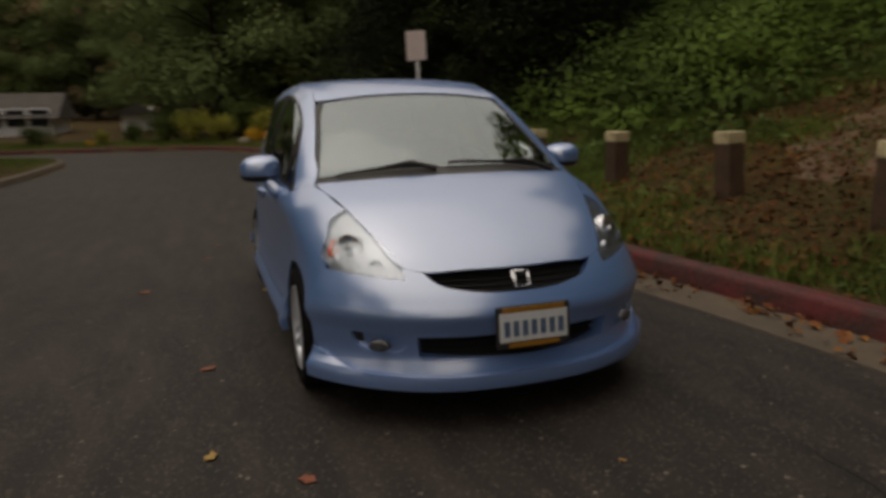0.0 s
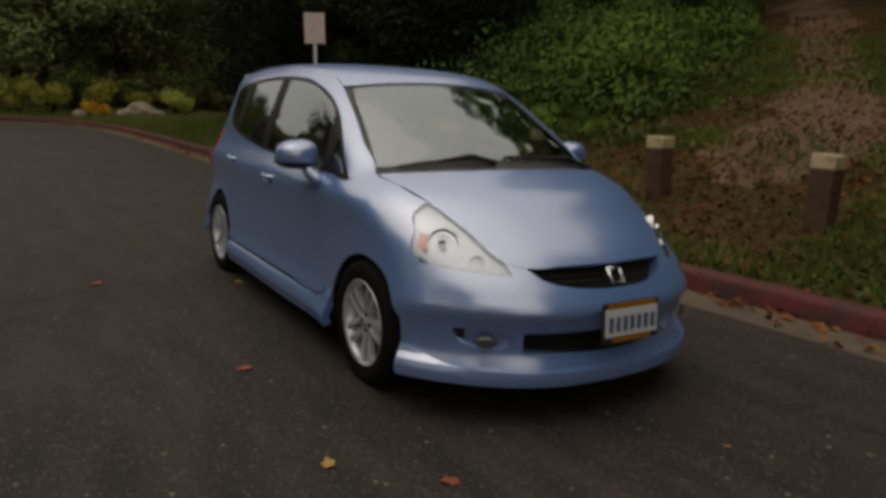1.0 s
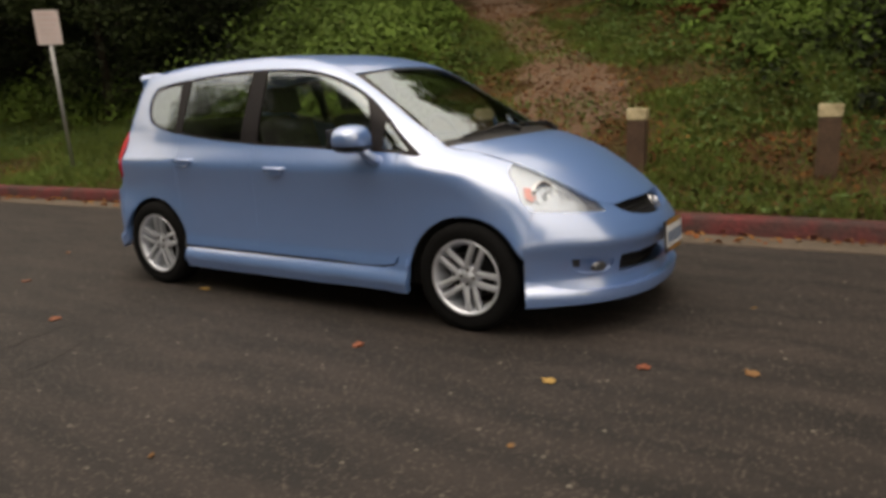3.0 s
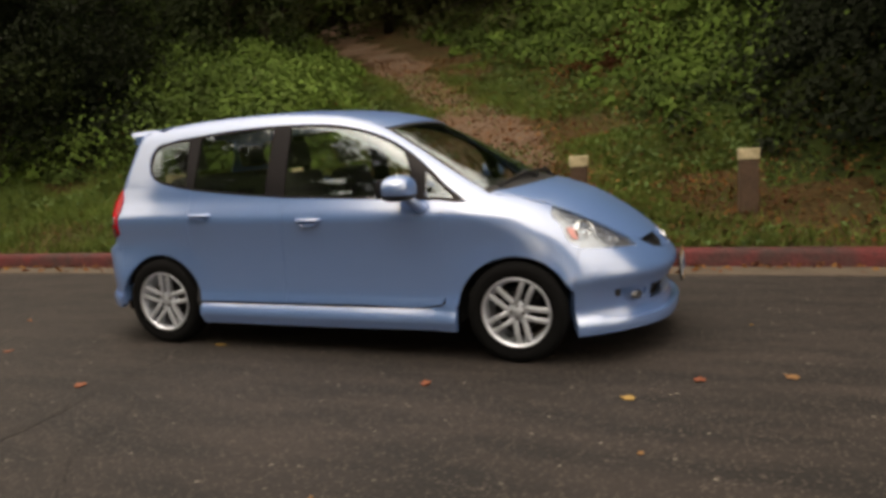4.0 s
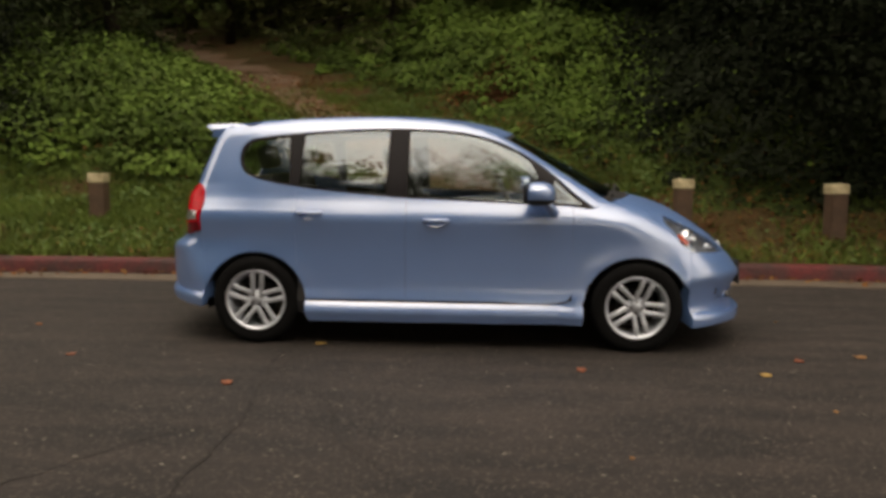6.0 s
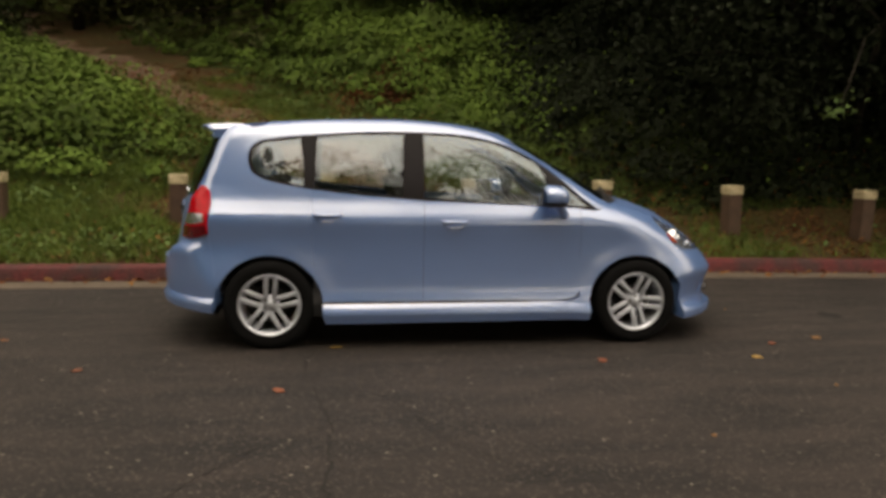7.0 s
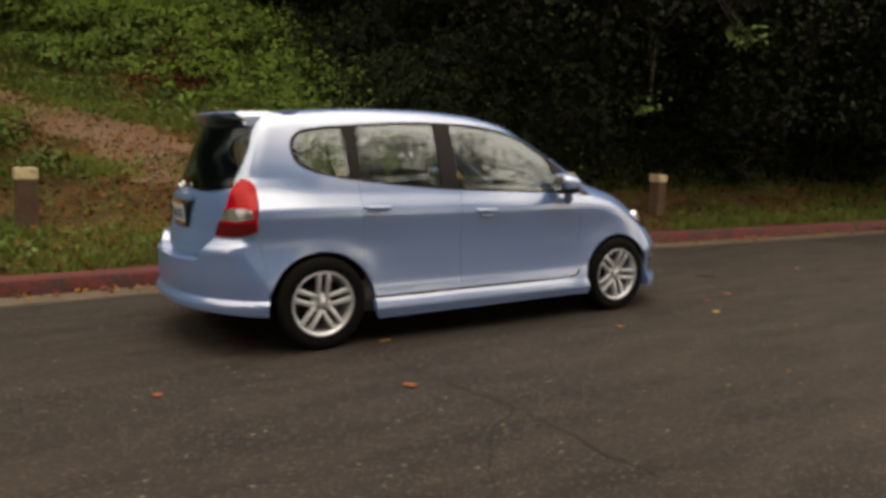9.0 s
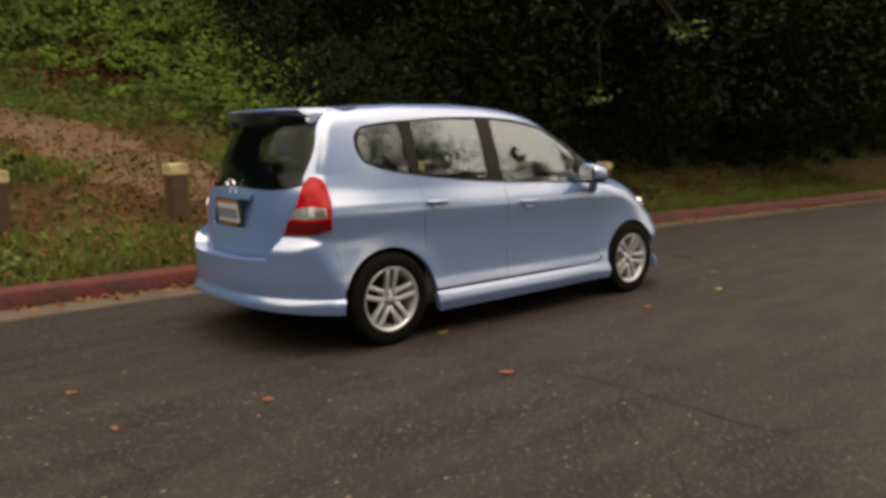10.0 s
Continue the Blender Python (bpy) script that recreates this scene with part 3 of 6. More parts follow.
def skin(name, outline, view, mat, parent, label="", lift=0.0, depth=0.012, grid=0.03, gap=0.0016, holes=(), mirror=False, taper=None):
    """A panel of the body: an outline laid on the body shape, lifted off it, with turned-in edges."""
    loops = []
    for k, line in enumerate((outline, *holes)):
        flat = rounded(view.flat(np.array(line, float)))
        loops.append(inset(flat, gap if k == 0 else -gap))
    lo, hi = loops[0].min(0), loops[0].max(0)
    gx, gy = np.meshgrid(np.arange(lo[0] + grid / 2, hi[0], grid), np.arange(lo[1] + grid / 2, hi[1], grid))
    gx = gx + (np.arange(gx.shape[0]) % 2)[:, None] * grid / 2
    pts = np.stack([gx.ravel(), gy.ravel()], axis=1)
    pts = pts[within(loops[0], pts)]
    for h in loops[1:]:
        pts = pts[~within(h, pts)]
    for l in loops:
        if len(pts):
            pts = pts[edge_gap(l, pts) > grid * 0.45]
    flat, edges = [], []
    for l in loops:
        k = len(flat)
        flat += [tuple(q) for q in l]
        edges += [(k + i, k + (i + 1) % len(l)) for i in range(len(l))]
    flat += [tuple(q) for q in pts]
    out = geometry.delaunay_2d_cdt([Vector(q) for q in flat], edges, [], 1, 1e-6)
    q2 = np.array([(v.x, v.y) for v in out[0]])
    o, w, reach = view.rays(q2)
    p, nrm = surface(o, w, reach)
    raise_by = lift if taper is None else taper(p)
    p = p + nrm * (np.asarray(raise_by)[:, None] if np.ndim(raise_by) else raise_by)
    centre = q2[np.array([tuple(f) for f in out[2]])].mean(axis=1)
    keep = np.ones(len(centre), bool)
    for l in loops[1:]:
        keep &= ~within(l, centre)
    faces = []
    for f in [g for g, k in zip(out[2], keep) if k]:
        a, b, c = p[f[0]], p[f[1]], p[f[2]]
        faces.append(tuple(f) if np.dot(np.cross(b - a, c - a), nrm[f[0]]) > 0 else tuple(f[::-1]))
    count = {}
    for f in faces:
        for i in range(3):
            a, b = f[i], f[(i + 1) % 3]
            count[(a, b)] = True
    rim = [(a, b) for a, b in count if (b, a) not in count]
    if taper is not None:
        nrm = np.zeros_like(p)
        fa = np.array(faces)
        fn = np.cross(p[fa[:, 1]] - p[fa[:, 0]], p[fa[:, 2]] - p[fa[:, 0]])
        for k in range(3):
            np.add.at(nrm, fa[:, k], fn)
        nrm = nrm / (np.linalg.norm(nrm, axis=1, keepdims=True) + 1e-12)
    verts, normals = [tuple(v) for v in p], [tuple(v) for v in nrm]
    if depth:
        top, low = {}, {}
        for a, b in rim:
            d = Vector(p[b] - p[a]).normalized()
            outward = d.cross(Vector(nrm[a])).normalized()
            for i in (a, b):
                if i not in top:
                    top[i] = len(verts)
                    verts.append(tuple(p[i]))
                    normals.append(tuple(outward))
                    low[i] = len(verts)
                    verts.append(tuple(p[i] - nrm[i] * depth))
                    normals.append(tuple(outward))
        faces += [(top[b], top[a], low[a], low[b]) for a, b in rim]
    made = []
    for flip in ((1, -1) if mirror else (1,)):
        vs = [(v[0] * flip, v[1], v[2]) for v in verts]
        fs = faces if flip == 1 else [f[::-1] for f in faces]
        me = mesh_of(name, vs, fs, mat, True)
        me.normals_split_custom_set_from_vertices([(n[0] * flip, n[1], n[2]) for n in normals])
        made.append(child(name, me, parent, label))
    return made if mirror else made[0]


def revolve(profile, axis_x=0.0, sides=40, at=(0, 0, 0), closed=False):
    """Turns (offset along x, radius) round the x axis."""
    verts, faces, k = [], [], len(profile)
    for s in range(sides):
        a = 2 * math.pi * s / sides
        for o, r in profile:
            verts.append((at[0] + o, at[1] + r * math.cos(a), at[2] + r * math.sin(a)))
    for s in range(sides):
        t = (s + 1) % sides
        for i in range(k - 1 + closed):
            j = (i + 1) % k
            faces.append((s * k + i, s * k + j, t * k + j, t * k + i))
    return verts, faces


def glass_material(name, tint, mirror=0.12, rough=0.0):
    """Thin glass: clear straight on, mirroring more and more at a slant; mirror is the share straight on."""
    m = bpy.data.materials.new(name)
    m.use_nodes = True
    t, n = m.node_tree, m.node_tree.nodes
    n.remove(n["Principled BSDF"])
    clear, gloss, mixs, slant = n.new("ShaderNodeBsdfTransparent"), n.new("ShaderNodeBsdfGlossy"), n.new("ShaderNodeMixShader"), n.new("ShaderNodeLayerWeight")
    clear.inputs[0].default_value = (*tint, 1)
    gloss.inputs["Roughness"].default_value = rough
    gloss.inputs["Color"].default_value = (0.83, 0.94, 1.0, 1)
    slant.inputs["Blend"].default_value = 0.5
    power, share = n.new("ShaderNodeMath"), n.new("ShaderNodeMath")
    power.operation, share.operation = "POWER", "MULTIPLY_ADD"
    power.inputs[1].default_value = 4.0
    share.inputs[1].default_value, share.inputs[2].default_value = 1 - mirror, mirror
    t.links.new(slant.outputs["Facing"], power.inputs[0])
    t.links.new(power.outputs[0], share.inputs[0])
    t.links.new(share.outputs[0], mixs.inputs[0])
    t.links.new(clear.outputs[0], mixs.inputs[1])
    t.links.new(gloss.outputs[0], mixs.inputs[2])
    t.links.new(mixs.outputs[0], n["Material Output"].inputs[0])
    return m


PAINT = material("metallic_blue_paint", (0.145, 0.285, 0.610), rough=0.45, metal=0.22, vary=0.03, size=1.5, fine=900, coat=1.0)
PAINT.node_tree.nodes["Principled BSDF"].inputs["Coat IOR"].default_value = 3.3
PAINT.node_tree.nodes["Principled BSDF"].inputs["Coat Roughness"].default_value = 0.19
GLASS = glass_material("window_glass", (0.92, 0.95, 0.93), 0.21)
SCREEN_GLASS = glass_material("windscreen_glass", (0.76, 0.81, 0.79), 0.27)
REAR_TINT = glass_material("dark_tinted_glass", (0.42, 0.45, 0.44), 0.02)
LENS = glass_material("clear_lens", (0.92, 0.93, 0.94), 0.14, rough=0.02)
RED_LENS = material("red_lens", (0.56, 0.003, 0.012), rough=0.25, vary=0.25, size=18, fine=120, coat=0.05)
RED_LENS.node_tree.nodes["Principled BSDF"].inputs["Specular IOR Level"].default_value = 0.25
DEEP_RED = material("deep_red_lens", (0.17, 0.0, 0.006), rough=0.15, vary=0.3, size=22, fine=120, coat=0.5)
AMBER = material("amber_lens", (0.75, 0.06, 0.0), rough=0.15, vary=0.1, size=30, fine=160, coat=1.0)
CHROME = material("chrome_reflector", (0.85, 0.88, 0.93), rough=0.1, metal=0.9, vary=0.04, size=20, fine=60)
ALLOY = material("silver_alloy", (0.70, 0.74, 0.81), rough=0.3, metal=0.65, vary=0.06, size=10, fine=120)
RUBBER = material("tyre_rubber", (0.006, 0.006, 0.0062), rough=0.95, vary=0.2, size=6, fine=60, bump=0.002)
RUBBER.node_tree.nodes["Principled BSDF"].inputs["Specular IOR Level"].default_value = 0.15
PLASTIC = material("black_trim", (0.02, 0.02, 0.021), rough=0.5, vary=0.15, size=6, fine=90)
PILLAR = material("satin_black_pillar", (0.016, 0.014, 0.016), rough=0.45, vary=0.12, size=6, fine=90)
PILLAR.node_tree.nodes["Principled BSDF"].inputs["Specular IOR Level"].default_value = 0.16
CABIN = material("dark_cabin_trim", (0.035, 0.034, 0.035), rough=0.8, vary=0.15, size=6, fine=70)
FABRIC = material("seat_fabric", (0.045, 0.043, 0.045), rough=0.95, vary=0.2, size=8, fine=120, bump=0.002)
UNDER = material("underbody", (0.008, 0.008, 0.008), rough=0.9, vary=0.2, size=4, fine=40)
PLATE = material("plate_white", (0.62, 0.64, 0.66), rough=0.5, vary=0.06, size=12, fine=60)
PLATE_FRAME = material("plate_frame_yellow", (0.30, 0.14, 0.015), rough=0.5, vary=0.1, size=12, fine=60)
INK = material("plate_ink", (0.08, 0.13, 0.22), rough=0.6, vary=0.1, size=20, fine=60)
STICKER = material("white_sticker", (0.7, 0.75, 0.72), rough=0.5, vary=0.05, size=20, fine=60)

FOG = material("fog_lamp_glass", (0.06, 0.066, 0.075), rough=0.2, metal=0.0, vary=0.1, size=20, fine=60, coat=1.0)
LAMP_SILVER = material("lamp_silver", (0.44, 0.47, 0.53), rough=0.26, metal=0.75, vary=0.12, size=18, fine=38, bump=0.004)

car = empty("hatchback_car", Matrix(), "light metallic blue five-door hatchback parked on the road beside the kerb", "car")


def arch(cy, start, stop, n=14, rx=0.338, rz=0.322, cz=0.283):
    return [(0, cy + rx * math.cos(radians(a)), cz + rz * math.sin(radians(a))) for a in np.linspace(start, stop, n)]


def yz(*pairs):
    return [(-0.8, y, z) for y, z in pairs]


FA, RA = -1.2245, 1.2245
# lower line of the windows and upper line of the window band
SILL_LINE = curve([(-0.95, 0.912), (-0.59, 0.932), (0.24, 0.966), (0.62, 0.996), (0.99, 1.032), (1.15, 1.058), (1.36, 1.12)])
HEAD = [(-0.95, 0.912), (-0.838, 0.993), (-0.698, 1.113), (-0.558, 1.216), (-0.346, 1.323), (-0.133, 1.379), (0.228, 1.405), (0.523, 1.403), (0.938, 1.375), (1.208, 1.346), (1.30, 1.326)]
HEAD_LINE = curve(HEAD)


def on_body(x, y):
    """A point of the upper surface above (x, y)."""
    o, w, r = TOP.rays(TOP.flat(np.array([[x, y, 0.0]])))
    return tuple(surface(o, w, r)[0][0])


ROOF_EDGE = [(-0.680, -1.045), (-0.640, -0.85), (-0.600, -0.65), (-0.570, -0.47), (-0.553, -0.37), (-0.546, -0.28), (-0.540, 0.0), (-0.545, 0.4), (-0.54, 0.8), (-0.525, 1.2), (-0.50, 1.46)]
rail = [on_body(*q) for q in ROOF_EDGE]
HOOD_EDGE = [(-0.682, -1.06), (-0.655, -1.20), (-0.60, -1.40), (-0.535, -1.60), (-0.455, -1.795)]
hood_side = [on_body(*q) for q in HOOD_EDGE]

def snap(points, view):
    """The same outline laid exactly on the body, seen along the view's rays."""
    o, w, r = view.rays(view.flat(np.array(points, float)))
    return [tuple(q) for q in surface(o, w, r)[0]]


HEAD_VIEW, TAIL_VIEW = Ortho((0.62, 0.62, -0.48)), Ortho((0.6, -0.8, 0.0))
head = snap([(-0.694, -1.435, 0.850), (-0.735, -1.500, 0.778), (-0.765, -1.548, 0.690), (-0.765, -1.58, 0.660), (-0.70, -1.665, 0.645), (-0.60, -1.75, 0.628), (-0.458, -1.848, 0.614)], HEAD_VIEW) + [hood_side[4], hood_side[3], hood_side[2]]
lamp_tail = snap([(-0.655, 1.600, 1.03), (-0.715, 1.574, 0.93), (-0.752, 1.576, 0.81), (-0.766, 1.60, 0.735), (-0.72, 1.67, 0.712), (-0.62, 1.76, 0.702), (-0.555, 1.80, 0.705), (-0.585, 1.755, 0.80), (-0.612, 1.715, 0.90), (-0.615, 1.685, 0.99), (-0.632, 1.65, 1.04)], TAIL_VIEW)
glass_edge = snap([(-0.612, 1.69, 1.00), (-0.590, 1.62, 1.20), (-0.540, 1.56, 1.36)], REAR)
front_seam = snap([(-0.8, -1.566, 0.655), (-0.8, -1.556, 0.50), (-0.8, -1.55, 0.40)], SIDE)
rear_seam = snap([(-0.8, 1.556, 0.40), (-0.8, 1.562, 0.50), (-0.8, 1.585, 0.64)], SIDE)
bonnet_front = [on_body(*q) for q in ((-0.40, -1.835), (-0.2, -1.885), (0, -1.90))]

# doors
front_door = yz((0.242, 0.34), (0.242, 0.60), (0.240, 0.962), (-0.25, 0.944), (-0.815, 0.921), (-0.815, 0.60), (-0.815, 0.37), (-0.79, 0.326), (-0.75, 0.318), (-0.3, 0.314), (0.242, 0.312))
rear_door = yz((0.242, 0.312), (0.242, 0.60), (0.240, 0.963), (0.60, 0.99), (0.962, 1.027), (0.962, 0.85), (0.956, 0.70), (0.950, 0.56), (0.941, 0.458), (0.918, 0.419), (0.898, 0.366), (0.8885, 0.310), (0.60, 0.311))
doors = skin("front_door", front_door, SIDE, PAINT, car, mirror=True)
rear_doors = skin("rear_door", rear_door, SIDE, PAINT, car, mirror=True)
# front wing
wing = yz((-0.815, 0.30), (-0.815, 0.60), (-0.815, 0.918), (-0.95, 0.909)) + [rail[0]] + hood_side[:3]
wing += [head[0], head[1], head[2]] + front_seam + arch(FA, 160, 8)[1:] + yz((-0.875, 0.30))
skin("front_wing", wing, SIDE, PAINT, car, gap=0.0004, mirror=True)
# side frame: pillar, roof rail and rear quarter
frame_side = yz(*HEAD) + yz((1.352, 1.275), (1.362, 1.20), (1.33, 1.125), (1.25, 1.083), (1.146, 1.057), (0.99, 1.031), (0.962, 1.028), (0.962, 0.85), (0.956, 0.70), (0.950, 0.56), (0.941, 0.458))
frame_side += arch(RA, 147, 18)[1:] + rear_seam + [lamp_tail[k] for k in (3, 2, 1, 0, 10)] + glass_edge + rail[::-1]
skin("side_frame", frame_side, SIDE, PAINT, car, gap=0.0006, mirror=True)
# roof, bonnet, glass above
roof = [(-x, y, z) for x, y, z in rail[4:]][::-1] + [(0.50, -0.392, 1.4), (0.3, -0.432, 1.4), (0, -0.452, 1.4), (-0.3, -0.432, 1.4), (-0.50, -0.392, 1.4)] + rail[4:] + [(-0.3, 1.535, 1.4), (0, 1.56, 1.4), (0.3, 1.535, 1.4)]
skin("roof", roof, TOP, PAINT, car)
bonnet = [(-x, y, z) for x, y, z in hood_side] + [(-x, y, z) for x, y, z in bonnet_front[:2]] + bonnet_front[::-1] + hood_side[::-1] + [(-0.5, -1.17, 0.9), (-0.25, -1.245, 0.9), (0, -1.268, 0.9), (0.25, -1.245, 0.9), (0.5, -1.17, 0.9)]
skin("bonnet", bonnet, TOP, PAINT, car, gap=0.0012)
screen = [(-0.655, -1.01, 1), (-0.60, -0.78, 1), (-0.548, -0.53, 1), (-0.515, -0.415, 1), (-0.3, -0.452, 1), (0, -0.472, 1), (0.3, -0.452, 1), (0.515, -0.415, 1), (0.548, -0.53, 1), (0.60, -0.78, 1), (0.655, -1.01, 1), (0.5, -1.085, 1), (0.25, -1.15, 1), (0, -1.17, 1), (-0.25, -1.15, 1), (-0.5, -1.085, 1)]
skin("windscreen", screen, TOP, SCREEN_GLASS, car, "clear windscreen reflecting the sky", lift=-0.004, depth=0.004)
surround = [(-0.676, -1.035, 1), (-0.635, -0.84, 1), (-0.595, -0.63, 1), (-0.566, -0.46, 1), (-0.545, -0.385, 1), (-0.3, -0.430, 1), (0, -0.450, 1), (0.3, -0.430, 1), (0.545, -0.385, 1), (0.566, -0.46, 1), (0.595, -0.63, 1), (0.635, -0.84, 1), (0.676, -1.035, 1), (0.5, -1.125, 1), (0, -1.215, 1), (-0.5, -1.125, 1)]
skin("windscreen_seal", surround, TOP, PLASTIC, car, "black windscreen surround", lift=-0.007, depth=0.004, gap=0, holes=[screen])

# side windows and black pillars between them
def pane(name, y0, y1, lean0, lean1, mat, label, low=0.006, high=0.010):
    ys = np.linspace(y0, y1, 6)
    bottom = [(y, SILL_LINE(y) + low) for y in ys]
    ytop = np.linspace(y0 + lean0, y1 + lean1, 8)
    upper = [(y, HEAD_LINE(y) - high) for y in ytop][::-1]
    return skin(name, yz(*[(float(a), float(b)) for a, b in bottom + upper]), SIDE, mat, car, label, lift=-0.006, depth=0.004, mirror=True)


pane("rear_side_window", 0.375, 0.94, -0.012, -0.015, GLASS, "rear door window")
pane("front_side_window", -0.64, 0.232, 0.115, 0.0, GLASS, "front door window")
quarter = [(1.005, 1.045), (1.146, 1.068), (1.24, 1.093), (1.315, 1.135), (1.345, 1.20), (1.335, 1.27), (1.29, 1.315), (1.2, 1.334), (1.03, 1.352), (1.015, 1.25)]
skin("quarter_window", yz(*quarter), SIDE, GLASS, car, "rear quarter window", lift=-0.006, depth=0.004, mirror=True)
skin("front_quarter_window", yz((-0.695, 0.940), (-0.89, 0.927), (-0.80, 1.003), (-0.685, 1.103), (-0.675, 1.09), (-0.68, 1.0)), SIDE, GLASS, car, "small front corner window", lift=-0.006, depth=0.004, mirror=True)
band = yz(*[(float(y), float(SILL_LINE(y))) for y in np.linspace(-0.945, 1.2, 20)]) + yz((1.29, 1.103), (1.345, 1.15), (1.358, 1.22), (1.345, 1.285), (1.30, 1.324)) + yz(*HEAD[1:-1][::-1])
holes = []
for y0, y1, l0, l1 in ((0.375, 0.94, -0.012, -0.015), (-0.64, 0.232, 0.115, 0.0)):
    lo = [(float(y), float(SILL_LINE(y)) + 0.012) for y in np.linspace(y0, y1, 6)]
    hi = [(float(y), float(HEAD_LINE(y)) - 0.016) for y in np.linspace(y0 + l0, y1 + l1, 8)][::-1]
    holes.append(yz(*(lo + hi)))
holes += [yz(*[(y * 0.97 + 0.03 * 1.17, z * 0.97 + 0.03 * 1.2) for y, z in quarter]), yz((-0.70, 0.946), (-0.875, 0.934), (-0.80, 0.995), (-0.70, 1.085))]
skin("window_band", band, SIDE, PILLAR, car, "black window frames and pillars", lift=-0.003, depth=0.02, gap=0.001, holes=holes, mirror=True)

# nose
nose = [(-0.83, -1.568, 0.175)] + front_seam[::-1] + head[3:8] + bonnet_front
nose = nose + [(-x, y, z) for x, y, z in nose[:-1]][::-1]
nose += [(0.6, -1.87, 0.20), (0.3, -1.97, 0.198), (0, -1.99, 0.198), (-0.3, -1.97, 0.198), (-0.6, -1.87, 0.20)]
grille_hole = [(-0.395, -1.86, 0.640), (-0.33, -1.88, 0.600), (-0.2, -1.92, 0.567), (0, -1.94, 0.556), (0.2, -1.92, 0.567), (0.33, -1.88, 0.600), (0.395, -1.86, 0.640), (0.2, -1.90, 0.653), (0, -1.90, 0.658), (-0.2, -1.90, 0.653)]
intake_hole = [(-0.445, -1.94, 0.388), (-0.455, -1.95, 0.345), (-0.45, -1.95, 0.300), (0, -2.01, 0.285), (0.45, -1.95, 0.300), (0.455, -1.95, 0.345), (0.445, -1.94, 0.388), (0, -2.01, 0.385)]
fog_hole = [(-0.69, -1.76, 0.398), (-0.682, -1.77, 0.350), (-0.64, -1.80, 0.322), (-0.58, -1.85, 0.313), (-0.52, -1.89, 0.319), (-0.487, -1.915, 0.345), (-0.490, -1.915, 0.376), (-0.54, -1.88, 0.391), (-0.61, -1.83, 0.397)]
skin("front_bumper", nose, NOSE, PAINT, car, holes=[grille_hole, intake_hole, fog_hole, [(-x, y, z) for x, y, z in fog_hole]], depth=0.08, grid=0.025, gap=0.0005)
skin("grille", grille_hole, NOSE, UNDER, car, "black slatted upper grille", lift=-0.06, depth=0.0, gap=-0.01)
skin("lower_intake", intake_hole, NOSE, UNDER, car, "black lower air intake", lift=-0.07, depth=0.0, gap=-0.01)
for k in range(3):
    z = 0.582 + 0.022 * k
    half = 0.27 + 0.05 * k
    bar = [(-half, -1.9, z - 0.003), (0, -1.93, z - 0.003), (half, -1.9, z - 0.003), (half, -1.9, z + 0.004), (0, -1.93, z + 0.004), (-half, -1.9, z + 0.004)]
    skin("grille_slat", bar, NOSE, UNDER, car, lift=-0.045, depth=0.012, gap=0)
for k in range(3):
    z = 0.312 + 0.024 * k
    bar = [(-0.44, -1.95, z - 0.003), (0, -2.01, z - 0.003), (0.44, -1.95, z - 0.003), (0.44, -1.95, z + 0.003), (0, -2.01, z + 0.003), (-0.44, -1.95, z + 0.003)]
    skin("intake_slat", bar, NOSE, UNDER, car, lift=-0.045, depth=0.012, gap=0)
lip = [(-0.832, -1.566, 0.180), (-0.838, -1.562, 0.295), (-0.78, -1.66, 0.272), (-0.70, -1.76, 0.245), (-0.5, -1.91, 0.232), (-0.25, -1.98, 0.228), (0, -2.0, 0.228)]
lip = lip + [(-x, y, z) for x, y, z in lip[:-1]][::-1] + [(0.6, -1.87, 0.188), (0.3, -1.97, 0.186), (0, -1.99, 0.186), (-0.3, -1.97, 0.186), (-0.6, -1.87, 0.188)]
skin("front_lip", lip, NOSE, PAINT, car, taper=lambda p: 0.011 + 0.030 * np.clip((0.262 - p[:, 2]) / 0.03, 0, 1) + 0.10 * np.clip(0.225 - p[:, 2], 0, 0.08), depth=0.05, grid=0.014)
# fog lamps
for s in (1, -1):
    pocket = [(s * x, y, z) for x, y, z in fog_hole]
    skin("fog_pocket", pocket, NOSE, PAINT, car, "body-coloured fog lamp recess", lift=-0.016, depth=0, gap=-0.012)
    v, f = revolve([(0.0, 0.001), (-0.006, 0.024), (0.0, 0.034), (0.012, 0.038)], sides=24)
    me = mesh_of("fog_lamp", v, f, FOG, True)
    lamp = child("fog_lamp", me, car, "round fog lamp")
    lamp.matrix_basis = pose(s * -0.575, -1.855, 0.352, 0, 0, 60 if s > 0 else 120) @ Matrix.Diagonal((1, 1.25, 0.72, 1))
    slot = [(s * -0.69, -1.76, 0.395), (s * -0.68, -1.77, 0.35), (s * -0.655, -1.80, 0.35), (s * -0.66, -1.80, 0.392)]
    skin("fog_slot", slot, NOSE, PLASTIC, car, "black corner of the fog lamp recess", lift=-0.010, depth=0.02)

